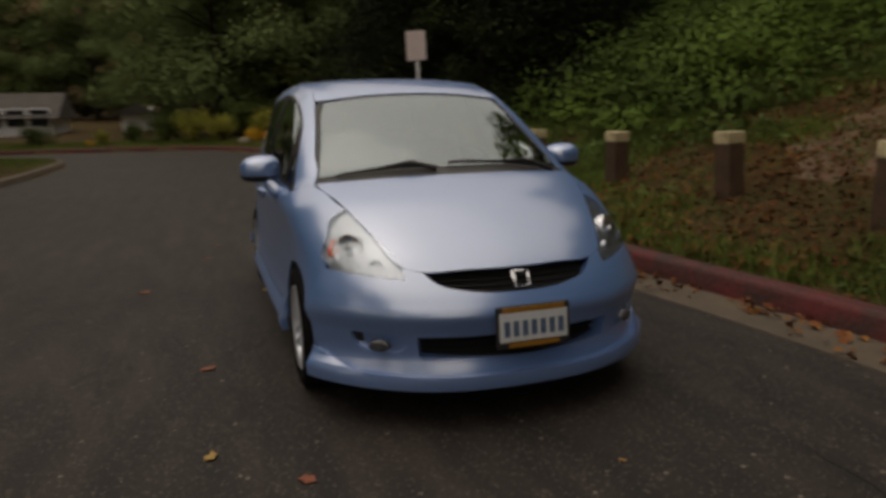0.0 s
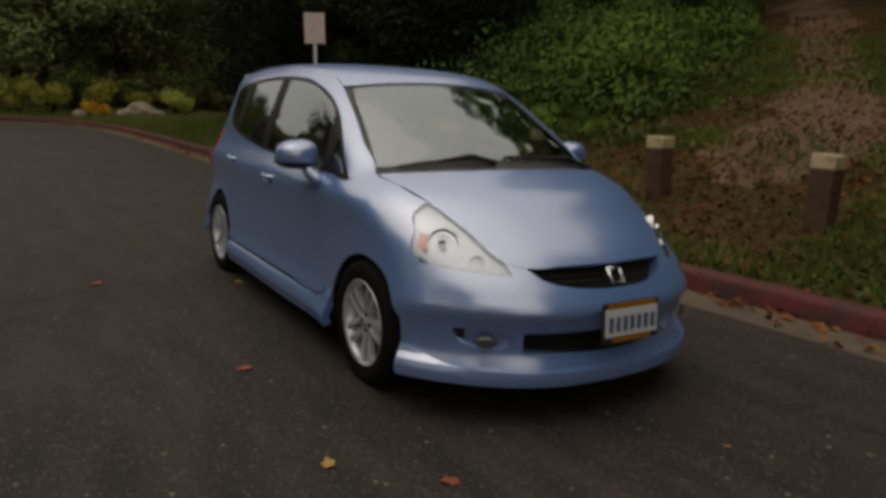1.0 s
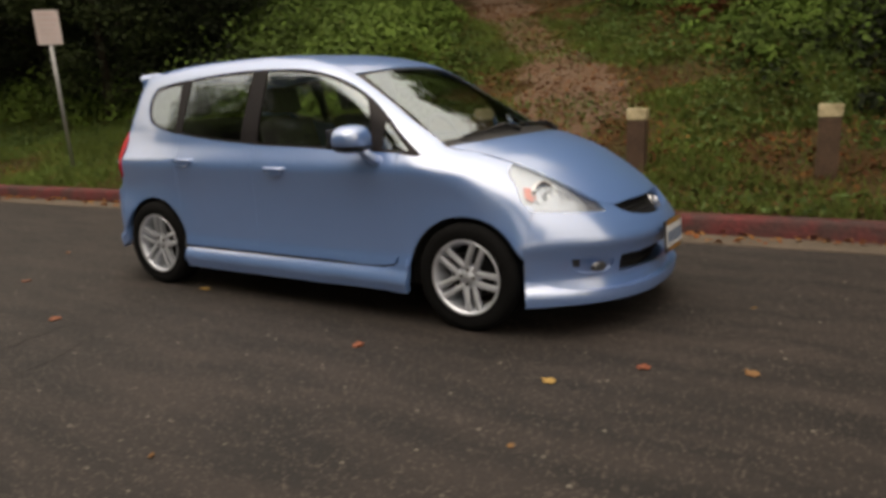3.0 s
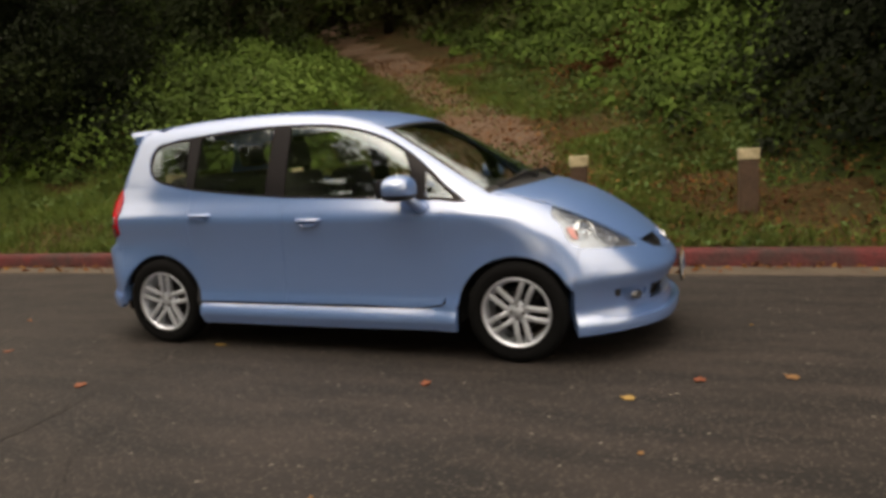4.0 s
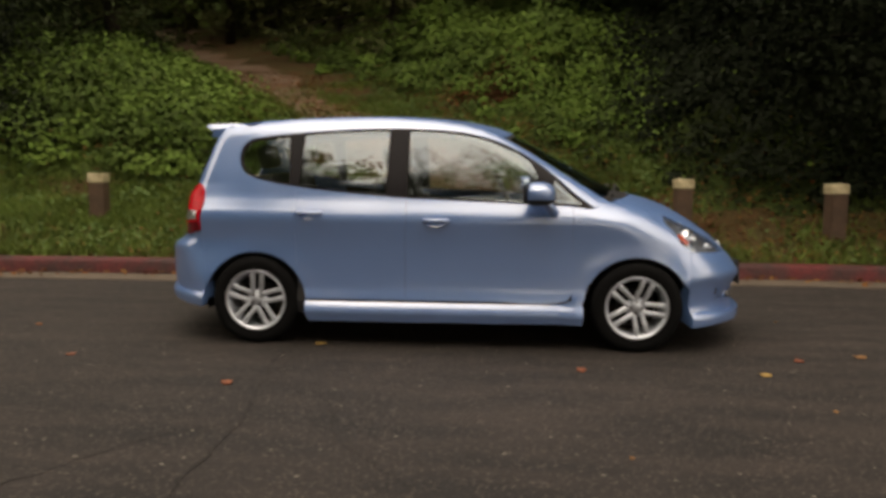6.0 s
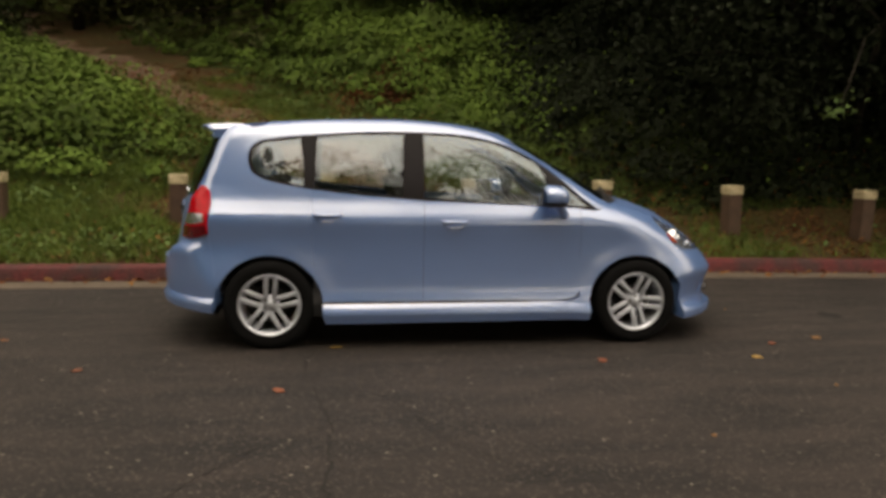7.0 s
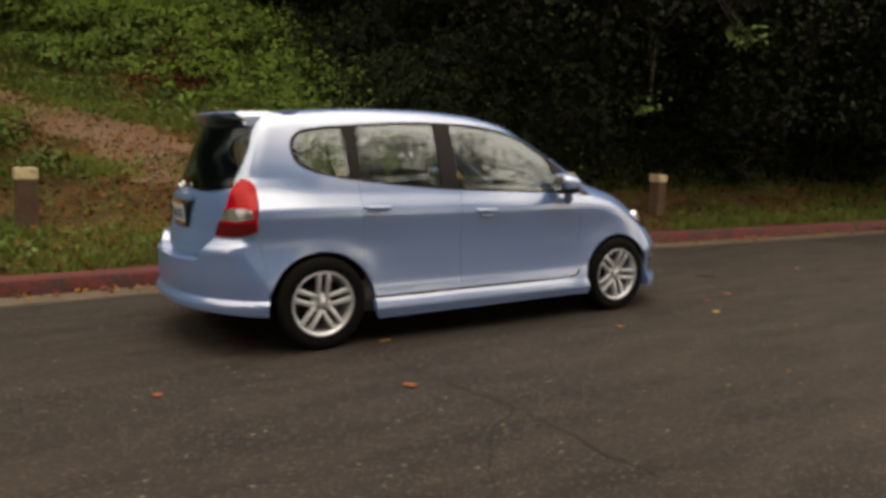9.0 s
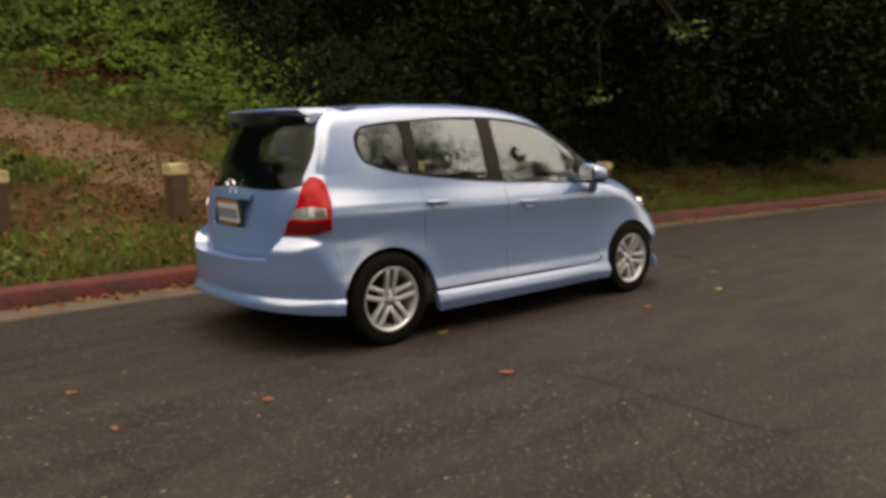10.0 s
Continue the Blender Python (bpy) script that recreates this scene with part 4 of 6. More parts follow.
# headlamps: bowl, lens, bulbs, amber corner
for s in (1, -1):
    view = Ortho((0.62 * s, 0.62, -0.48))
    shape = [(s * x, y, z) for x, y, z in head]
    bowl = skin("headlamp", shape, view, LAMP_SILVER, car, "clear headlamp with chrome reflector", lift=-0.016, depth=0, gap=-0.010)
    skin("lens", shape, view, LENS, bowl, "clear plastic lens", lift=0.001, depth=0.03)
    for (hx, hy, hz), r, mt, nm in (((-0.640, -1.604, 0.722), 0.064, CHROME, "reflector"), ((-0.553, -1.738, 0.662), 0.028, CHROME, "reflector"), ((-0.590, -1.690, 0.662), 0.010, AMBER, "turn_bulb"), ((-0.647, -1.615, 0.720), 0.018, CHROME, "bulb_shield")):
        v, f = revolve([(0.020, 0.001), (0.016, r * 0.25), (0.022, r * 0.4), (0.010, r * 0.75), (-0.012, r), (-0.010, r * 1.06), (0.04, r * 1.08)], sides=28)
        ob = child(nm, mesh_of(nm, v, f, mt, True), bowl)
        ob.matrix_basis = pose(s * hx * 0.985, hy + 0.02, hz - 0.012, 0, 18, 55 if s > 0 else 125)
    bulb = [(s * -0.75, -1.503, 0.750), (s * -0.765, -1.532, 0.696), (s * -0.765, -1.562, 0.680), (s * -0.75, -1.578, 0.694), (s * -0.745, -1.552, 0.738)]
    skin("amber_reflector", bulb, Ortho((s, 0.15, 0)), AMBER, bowl, "amber corner reflector", lift=-0.003, depth=0.015)


SILVER_BAND = material("silver_lamp_band", (0.78, 0.80, 0.84), rough=0.2, metal=0.85, vary=0.2, size=25, fine=90, bump=0.003, coat=1.0)
# tail: hatch, glass, lamps, bumper, spoiler
glass_rear = glass_edge + [(-0.46, 1.53, 1.375), (-0.3, 1.54, 1.385), (-0.1, 1.55, 1.39), (0.1, 1.55, 1.39), (0.3, 1.54, 1.385), (0.46, 1.53, 1.375)] + [(-x, y, z) for x, y, z in glass_edge[::-1]] + [(0.55, 1.74, 0.985), (0, 1.82, 0.98), (-0.55, 1.74, 0.985)]
skin("rear_window", glass_rear, REAR, REAR_TINT, car, "dark tinted rear window", lift=-0.002, depth=0.01)
half_hatch = [lamp_tail[9], lamp_tail[8], lamp_tail[7], lamp_tail[6]] + snap([(-0.537, 1.86, 0.60), (-0.51, 1.885, 0.56), (-0.25, 1.95, 0.555)], REAR)
hatch = [(-0.57, 1.74, 0.976), (0, 1.82, 0.972), (0.57, 1.74, 0.976)] + [(-x, y, z) for x, y, z in half_hatch] + half_hatch[::-1]
plate_bay = [(-0.26, 1.84, 0.90), (0.26, 1.84, 0.90), (0.25, 1.86, 0.72), (-0.25, 1.86, 0.72)]
skin("tailgate", hatch, REAR, PAINT, car, "tailgate panel below the rear window", holes=[plate_bay], taper=lambda p: -0.9 * np.clip(tail_line(p[:, 2]) - 1.884, 0, 0.12) * np.clip((0.69 - p[:, 2]) / 0.02, 0, 1))
skin("plate_recess", plate_bay, REAR, PAINT, car, lift=-0.03, depth=0, gap=-0.004)
skin("garnish", [(-0.27, 1.84, 0.925), (0.27, 1.84, 0.925), (0.27, 1.84, 0.888), (-0.27, 1.84, 0.888)], REAR, PAINT, car, "body-coloured trim above the number plate", lift=0.02, depth=0.04)
tail = [(-0.83, 1.568, 0.27)] + rear_seam + lamp_tail[3:7] + half_hatch[4:] + [(0, 1.97, 0.555)]
tail = tail + [(-x, y, z) for x, y, z in tail[:-1]][::-1] + [(0.6, 1.85, 0.30), (0, 1.95, 0.32), (-0.6, 1.85, 0.30)]
skin("rear_bumper", tail, TAIL, PAINT, car, depth=0.10, grid=0.025)
rlip = [(-0.832, 1.566, 0.250), (-0.838, 1.562, 0.335), (-0.74, 1.70, 0.337), (-0.5, 1.88, 0.345), (0, 1.97, 0.355)]
rlip = rlip + [(-x, y, z) for x, y, z in rlip[:-1]][::-1] + [(0.74, 1.70, 0.256), (0.5, 1.88, 0.272), (0, 1.95, 0.290), (-0.5, 1.88, 0.272), (-0.74, 1.70, 0.256)]
skin("rear_lip", rlip, TAIL, PAINT, car, taper=lambda p: 0.002 + 0.028 * np.clip((0.345 - p[:, 2]) / 0.035, 0, 1), depth=0.05, grid=0.014)
for s in (1, -1):
    view = Ortho((0.6 * s, -0.8, 0.0))
    lampt = skin("tail_lamp", [(s * x, y, z) for x, y, z in lamp_tail], view, RED_LENS, car, "red tail lamp with a clear band", lift=0.006, depth=0.03, grid=0.02)
    clear = [(s * -0.735, 1.60, 0.862), (s * -0.752, 1.60, 0.81), (s * -0.70, 1.66, 0.795), (s * -0.585, 1.76, 0.795), (s * -0.60, 1.735, 0.855), (s * -0.65, 1.69, 0.868)]
    skin("clear_band", clear, view, SILVER_BAND, lampt, "clear reversing light band", lift=0.009, depth=0.006, grid=0.02)
    lower = [(s * -0.757, 1.60, 0.795), (s * -0.768, 1.612, 0.738), (s * -0.72, 1.67, 0.716), (s * -0.62, 1.76, 0.707), (s * -0.562, 1.80, 0.712), (s * -0.578, 1.77, 0.785), (s * -0.70, 1.66, 0.785)]
    skin("lower_lens", lower, view, DEEP_RED, lampt, "deep red lower lens", lift=0.0085, depth=0.005, grid=0.02)
# roof spoiler: a wing over the rear window
ribs = [(-0.522, 0.035), (-0.500, 0.075), (-0.3, 0.120), (0.0, 0.135), (0.3, 0.120), (0.500, 0.075), (0.522, 0.035)]
v, f = [], []
for x, out in ribs:
    base = on_body(x * 0.93, 1.40)
    zt, tip = base[2] - (0.03 if abs(x) > 0.51 else 0), 1.555 + out + 0.05 - 0.13 * abs(x) ** 2
    prof = [(1.36, zt - 0.006), (1.46, zt + 0.000), (tip - 0.02, zt - 0.008), (tip, zt - 0.019), (tip - 0.02, zt - 0.034), (1.60, zt - 0.060), (1.46, zt - 0.08)]
    v += [(x, y, z) for y, z in prof]
k = len(prof)
for i in range(len(ribs) - 1):
    f += [(i * k + j, i * k + (j + 1) % k, (i + 1) * k + (j + 1) % k, (i + 1) * k + j) for j in range(k)]
f += [tuple(range(k))[::-1], tuple(range((len(ribs) - 1) * k, len(ribs) * k))]
child("spoiler", mesh_of("spoiler", v, [g[::-1] for g in f], PAINT), car, "body-coloured roof spoiler")

# sills
sill = yz((0.890, 0.297), (0.6, 0.297), (0.2, 0.298), (-0.2, 0.299), (-0.5, 0.300), (-0.66, 0.302), (-0.72, 0.305), (-0.79, 0.318), (-0.84, 0.350), (-0.872, 0.358), (-0.888, 0.27), (-0.883, 0.188), (0, 0.182), (0.868, 0.178), (0.886, 0.22))
skin("side_skirt", sill, SIDE, PAINT, car, taper=lambda p: -0.004 + 0.044 * np.clip((0.292 - p[:, 2]) / 0.045, 0, 1) ** 0.8 + 0.012 * np.clip((-0.74 - p[:, 1]) / 0.1, 0, 1), depth=0.04, grid=0.014, mirror=True)
# door gaps are dark inside: inner door shells
inner_front = yz((0.95, 0.20), (0.95, 0.99), (0.25, 0.93), (-0.85, 0.885), (-0.86, 0.20))
skin("door_lining", inner_front, SIDE, CABIN, car, "dark inner door panels", lift=-0.03, depth=0, mirror=True)
# wheel arches: rolled edges and liners
for cy in (FA, RA):
    for s in (-1, 1):
        pts = [(0, cy + 0.342 * math.cos(radians(a)), 0.283 + 0.327 * math.sin(radians(a))) for a in np.linspace(-12, 192, 26)]
        v = []
        for q in pts:
            v += [(s * 0.785, q[1], q[2]), (s * 0.56, q[1], q[2])]
        f = [(2 * i, 2 * i + 1, 2 * i + 3, 2 * i + 2) for i in range(25)]
        v += [(s * 0.56, cy, 0.28)]
        f += [(2 * i + 1, 52, 2 * i + 3) for i in range(25)]
        child("wheel_arch_liner", mesh_of("wheel_arch_liner", v, f, UNDER), car)
bm = box(1.40, 1.72, 0.14, (0, 0, 0.25), 0.03)
part("underbody", bm, UNDER, car)
part("front_underbody", box(0.92, 0.60, 0.22, (0, -1.42, 0.33), 0.05), UNDER, car)
part("rear_underbody", box(1.24, 0.54, 0.2, (0, 1.42, 0.35), 0.04), UNDER, car)

# wheels
def wheel_thing(at, s):
    """s: -1 for the side towards -x."""
    profile = [(0.085, 0.190), (0.091, 0.208), (0.098, 0.242), (0.092, 0.272), (0.075, 0.284), (0.04, 0.2875), (0.012, 0.2875), (0.010, 0.281), (-0.010, 0.281), (-0.012, 0.2875), (-0.04, 0.2875), (-0.075, 0.284), (-0.095, 0.262), (-0.095, 0.225), (-0.085, 0.185)]
    barrel = [(0.080, 0.182), (0.086, 0.188), (0.094, 0.197), (0.088, 0.2005), (0.07, 0.194), (0.0, 0.178), (-0.08, 0.182), (-0.085, 0.192)]
    inner = [(0.080, 0.182), (0.05, 0.170), (-0.08, 0.168)]
    v, f = joined([revolve(barrel, sides=48), revolve(inner, sides=48)])
    w = child("wheel", mesh_of("wheel", v, f, ALLOY, True), car, "silver alloy wheel with five twin spokes")
    v, f = revolve(profile, sides=56)
    child("tyre", mesh_of("tyre", v, f, RUBBER, True), w, "black rubber tyre")
    v, f = revolve([(0.0, 0.125), (0.012, 0.125), (0.012, 0.06), (0.0, 0.05)], sides=36)
    child("brake_disc", mesh_of("brake_disc", v, f, UNDER, True), w)
    v, f = revolve([(0.070, 0.001), (0.070, 0.027), (0.064, 0.031), (0.063, 0.050), (0.057, 0.061), (0.02, 0.064)], sides=32)
    child("hub", mesh_of("hub", v, f, ALLOY, True), w)
    spoke = None
    for k in range(5):
        for d in (-1, 1):
            if spoke is None:
                v, f = [], []
                for r, half, face in ((0.036, 0.0145, 0.066), (0.08, 0.0140, 0.076), (0.125, 0.0140, 0.082), (0.166, 0.0155, 0.083), (0.190, 0.021, 0.079)):
                    v += [(face - 0.03, -half, r), (face - 0.004, -half, r), (face, -half * 0.5, r), (face, half * 0.5, r), (face - 0.004, half, r), (face - 0.03, half, r)]
                for i in range(4):
                    f += [(i * 6 + j, i * 6 + j + 1, i * 6 + j + 7, i * 6 + j + 6) for j in range(5)]
                spoke = mesh_of("spoke", v, f, ALLOY)
            ob = child("spoke", spoke, w)
            ob.matrix_basis = Matrix.Rotation(radians(72 * k + 8), 4, "X") @ Matrix.Translation((0, d * 0.0245, 0)) @ Matrix.Rotation(radians(-d * 2.0), 4, "X")
    for k in range(4):
        a = radians(90 * k + 45)
        v, f = revolve([(0.072, 0.001), (0.072, 0.007), (0.055, 0.008)], sides=6, at=(0, 0.036 * math.cos(a), 0.036 * math.sin(a)))
        child("wheel_nut", mesh_of("wheel_nut", v, f, UNDER), w)
    w.matrix_basis = Matrix.Translation(at) @ (Matrix.Rotation(math.pi, 4, "Z") if s < 0 else Matrix())
    return w


for cy, turn in ((FA, 41), (RA, -11)):
    for s in (-1, 1):
        w = wheel_thing((s * 0.735, cy, 0.2875), s)
        w.matrix_basis = w.matrix_basis @ Matrix.Rotation(radians(turn), 4, "X")

# mirrors
for s in (-1, 1):
    bm = bmesh.new()
    bmesh.ops.create_uvsphere(bm, u_segments=24, v_segments=14, radius=1.0)
    for q in bm.verts:
        x, y, z = q.co
        e = lambda a, k: math.copysign(abs(a) ** k, a)
        q.co = (e(x, 0.74) * 0.106, (e(y, 0.85) * 0.108 if y < 0 else e(y, 0.5) * 0.062), e(z, 0.85 if z > 0 else 0.5) * 0.072 * (1.0 - 0.15 * s * x * -s))
    bmesh.ops.transform(bm, matrix=pose(s * 0.898, -0.585, 1.003, 0, 0, s * 8), verts=bm.verts)
    m = part("wing_mirror", bm, PAINT, car, "body-coloured wing mirror", True)
    bm = bmesh.new()  # dark lower half of the shell
    bmesh.ops.create_uvsphere(bm, u_segments=24, v_segments=14, radius=1.0)
    bmesh.ops.delete(bm, geom=[q for q in bm.verts if q.co.z > -0.2], context="VERTS")
    for q in bm.verts:
        x, y, z = q.co
        q.co = (e(x, 0.74) * 0.1075, (e(y, 0.85) * 0.1095 if y < 0 else e(y, 0.5) * 0.0635), e(z, 0.5) * 0.0735)
    bmesh.ops.transform(bm, matrix=pose(s * 0.898, -0.585, 1.003, 0, 0, s * 8), verts=bm.verts)
    part("mirror_base", bm, PLASTIC, m, "dark lower shell of the mirror", True)
    bm = box(0.178, 0.010, 0.106, (0, 0, 0), 0.004)
    bmesh.ops.transform(bm, matrix=pose(s * 0.898, -0.521, 1.003, 0, 0, s * 16), verts=bm.verts)
    part("mirror_rim", bm, PLASTIC, m, "black rim behind the mirror glass")
    bm = box(0.158, 0.006, 0.086, (0, 0.005, 0), 0.002)
    bmesh.ops.transform(bm, matrix=pose(s * 0.898, -0.521, 1.003, 0, 0, s * 16), verts=bm.verts)
    part("mirror_glass", bm, CHROME, m, "mirror glass")
    v, f = tube([(s * 0.795, -0.70, 0.872), (s * 0.835, -0.685, 0.89), (s * 0.862, -0.655, 0.925), (s * 0.868, -0.63, 0.965)], [0.036, 0.033, 0.03, 0.03], 10)
    child("mirror_arm", mesh_of("mirror_arm", v, f, PAINT, True), m)

# door handles
for door_pair, yy, zz in ((doors, 0.045, 0.826), (rear_doors, 0.955 - 0.0, 0.864)):
    for ob, s in zip(door_pair, (-1, 1)):
        y0 = yy if ob in doors else 0.86 + 0.0
        xs_ = 0.842 if ob in doors else 0.826
        pts = [(s * (xs_ - 0.01), y0 - 0.085, zz), (s * (xs_ + 0.022), y0 - 0.06, zz), (s * (xs_ + 0.026), y0, zz), (s * (xs_ + 0.020), y0 + 0.06, zz), (s * (xs_ - 0.012), y0 + 0.085, zz)]
        v, f = tube(pts, [0.012, 0.013, 0.013, 0.013, 0.012], 8)
        child("door_handle", mesh_of("door_handle", v, f, PAINT, True), ob, "body-coloured door handle")
        part("handle_gap", box(0.006, 0.125, 0.014, (s * (xs_ + 0.001), y0, zz - 0.010), 0.002), PLASTIC, ob, "dark gap behind the handle")
        v = [(s * (xs_ + 0.001), y0 + 0.062 * u, zz - 0.014) for u in np.linspace(-1, 1, 11)]
        v += [(s * (xs_ + 0.013), y0 + 0.060 * u, zz - 0.016 - 0.026 * math.sqrt(max(0, 1 - u * u))) for u in np.linspace(-1, 1, 11)]
        v += [(s * (xs_ - 0.003), y0 + 0.061 * u, zz - 0.018 - 0.027 * math.sqrt(max(0, 1 - u * u))) for u in np.linspace(-1, 1, 11)]
        f = [(k * 11 + i, k * 11 + i + 1, k * 11 + i + 12, k * 11 + i + 11)[::s] for k in (0, 1) for i in range(10)]
        child("handle_cup", mesh_of("handle_cup", v, f, PAINT), ob, "body-coloured handle cup")

# wipers, cowl, sticker
for x0, x1, y1 in ((-0.10, -0.58, -1.035), (0.56, -0.02, -1.13)):
    pts = []
    for u in np.linspace(0, 1, 9):
        x = x0 + (x1 - x0) * u
        q = on_body(x, -1.18 + 0.36 * x * x * 0.55 + 0.022 * math.sin(u * 2.2) + 0.01 * u)
        pts.append((q[0], q[1], q[2] + 0.012))
    v, f = tube(pts, [0.008] * 9, 6)
    wiper = child("wiper", mesh_of("wiper", v, f, PLASTIC), car, "black windscreen wiper")
    b0 = on_body(x0, -1.20 + 0.36 * x0 * x0 * 0.5)
    v, f = tube([(b0[0], b0[1], b0[2] + 0.01), (pts[2][0], pts[2][1], pts[2][2] + 0.02), pts[5]], [0.014, 0.012, 0.007], 8)
    child("wiper_arm", mesh_of("wiper_arm", v, f, PLASTIC), wiper)
cowl = [(-0.665, -1.05, 1), (-0.5, -1.166, 1), (-0.25, -1.241, 1), (0, -1.264, 1), (0.25, -1.241, 1), (0.5, -1.166, 1), (0.665, -1.05, 1), (0.5, -1.07, 1), (0.25, -1.135, 1), (0, -1.155, 1), (-0.25, -1.135, 1), (-0.5, -1.07, 1)]
skin("cowl", cowl, TOP, PLASTIC, car, "black cowl below the windscreen", lift=-0.003, depth=0.02)
skin("sticker", [(0.50, -0.93, 1), (0.55, -0.91, 1), (0.54, -0.85, 1), (0.49, -0.87, 1)], TOP, STICKER, car, "small white sticker inside the windscreen", lift=-0.008, depth=0.002)

# number plates: frame, plate and unreadable bars
def number_plate(m, frame_mat):
    fr = child("number_plate", bpy.data.meshes.new("number_plate"), car, "white number plate in a yellow frame")
    bm = box(0.325, 0.012, 0.172, (0, 0, 0), 0.006)
    bm.to_mesh(fr.data)
    bm.free()
    fr.data.materials.append(PLASTIC)
    fr.matrix_basis = m
    part("plate_band", box(0.27, 0.004, 0.022, (0, -0.008, 0.070)), frame_mat, fr)
    part("plate_band", box(0.22, 0.004, 0.020, (0, -0.008, -0.072)), frame_mat, fr)
    part("plate_face", box(0.298, 0.006, 0.118, (0, -0.007, 0), 0.003), PLATE, fr)
    for k in range(7):
        part("plate_bar", box(0.024, 0.002, 0.062, (-0.118 + 0.0393 * k, -0.0112, -0.006)), INK, fr)
    return fr


number_plate(pose(0.015, -2.055, 0.430, -4), PLATE_FRAME)
number_plate(pose(0, 1.872, 0.808, 6, 0, 180), PLATE_FRAME)
# badges: plain shapes
for m in (pose(0.01, -1.955, 0.602, -35) @ Matrix.Scale(0.75, 4), pose(0, 1.846, 0.955, 14, 0, 180) @ Matrix.Scale(1.1, 4)):
    v, f = joined([tube([(-0.045, 0, 0.035), (-0.036, 0, -0.035)], [0.008, 0.008], 6), tube([(0.045, 0, 0.035), (0.036, 0, -0.035)], [0.008, 0.008], 6), tube([(-0.052, 0, 0.045), (0.052, 0, 0.045), (0.044, 0, -0.045), (-0.044, 0, -0.045), (-0.052, 0, 0.045)], [0.006] * 5, 6)])
    b = child("badge", mesh_of("badge", v, f, CHROME, True), car, "chrome badge")
    b.matrix_basis = m

# cabin
part("cabin_floor", box(1.42, 3.0, 0.06, (0, 0.15, 0.36), 0.02), CABIN, car)
v, f = [], []
for x in np.linspace(-0.66, 0.66, 9):
    v += [(x, -1.08 + 0.30 * x * x, 0.93), (x, -0.75 + 0.1 * x * x, 0.955), (x, -0.60, 0.91), (x, -0.56, 0.80), (x, -0.62, 0.40)]
for i in range(8):
    f += [(i * 5 + j, i * 5 + j + 1, i * 5 + j + 6, i * 5 + j + 5) for j in range(4)]
child("dashboard", mesh_of("dashboard", v, f, CABIN, True), car, "dark grey dashboard")
v, f = [], []
for a in range(28):
    t = 2 * math.pi * a / 28
    for b in range(8):
        s = 2 * math.pi * b / 8
        v.append(((0.18 + 0.014 * math.cos(s)) * math.cos(t), (0.18 + 0.014 * math.cos(s)) * math.sin(t), 0.014 * math.sin(s)))
for a in range(28):
    for b in range(8):
        f.append((a * 8 + b, (a + 1) % 28 * 8 + b, (a + 1) % 28 * 8 + (b + 1) % 8, a * 8 + (b + 1) % 8))
sw = child("steering_wheel", mesh_of("steering_wheel", v, f, CABIN, True), car, "black steering wheel")
sw.matrix_basis = pose(0.36, -0.42, 0.92, 62, 0, 0)
part("spokes", box(0.34, 0.07, 0.02, (0, 0, -0.01), 0.008), CABIN, sw)


def seat(x, y, wide, heads):
    bm = box(wide, 0.50, 0.16, (0, 0, 0.50), 0.05, 3)
    st = part("seat", bm, FABRIC, car, "dark fabric seat", True)
    st.matrix_basis = Matrix.Translation((x, y, 0))
    bm = box(wide, 0.13, 0.58, (0, 0, 0.29), 0.05, 3)
    for q in bm.verts:  # narrower at the shoulders
        q.co.x *= 1 - (0.22 if len(heads) == 1 else 0.06) * max(0, q.co.z - 0.25) / 0.33
    bk = part("backrest", bm, FABRIC, st, "", True)
    bk.matrix_basis = pose(0, 0.24, 0.54, -16)
    for hx in heads:
        h = part("headrest", box(0.24, 0.09, 0.16, (hx, 0, 0.70), 0.04, 3), FABRIC, st, "", True)
        h.matrix_basis = pose(0, 0.24, 0.54, -14)


seat(-0.36, -0.02, 0.50, [0])
seat(0.36, -0.02, 0.50, [0])
seat(0, 0.85, 1.20, [-0.36, 0.36])
part("headlining", box(0.9, 1.35, 0.01, (0, 0.62, 1.425), 0.004), CABIN, car)



# ---- posts and sign ----
def scalar_height(x, y):
    return float(height(np.array([x]), np.array([y]))[0])


POSTS = [(3.22, 4.56, 1.02), (3.30, 2.64, 1.02), (3.45, 0.92, 1.045), (3.37, -0.82, 1.01), (3.40, -2.54, 1.01), (3.25, -4.23, 0.975), (3.04, -5.92, 0.945)]
first = None
for i, (x, y, top) in enumerate(POSTS):
    z = scalar_height(x, y) - 0.12
    if first is None:
        post = empty("bollard", Matrix(), "square brown wooden bollard with a weathered cream top on the verge", "bollard", "bollards along the verge")
        part("shaft", box(0.182, 0.182, 0.70, (0, 0, 0.30), 0.012, 2), WOOD, post, "dark brown timber shaft")
        bm = box(0.197, 0.197, 0.118, (0, 0, 0.711), 0.016, 2)
        for v in bm.verts:
            v.co.z += 0.012 * noise.noise(v.co * 9)
        part("cap", bm, CAP, post, "cream painted top, chipped")
        first = post
    else:
        post = copy_thing(first, Matrix())
    post.matrix_basis = pose(x, y, top - 0.77, 1.5 * math.sin(i * 2.3), 1.5 * math.cos(i * 1.7), 4 * math.sin(i * 3.1) + 6)

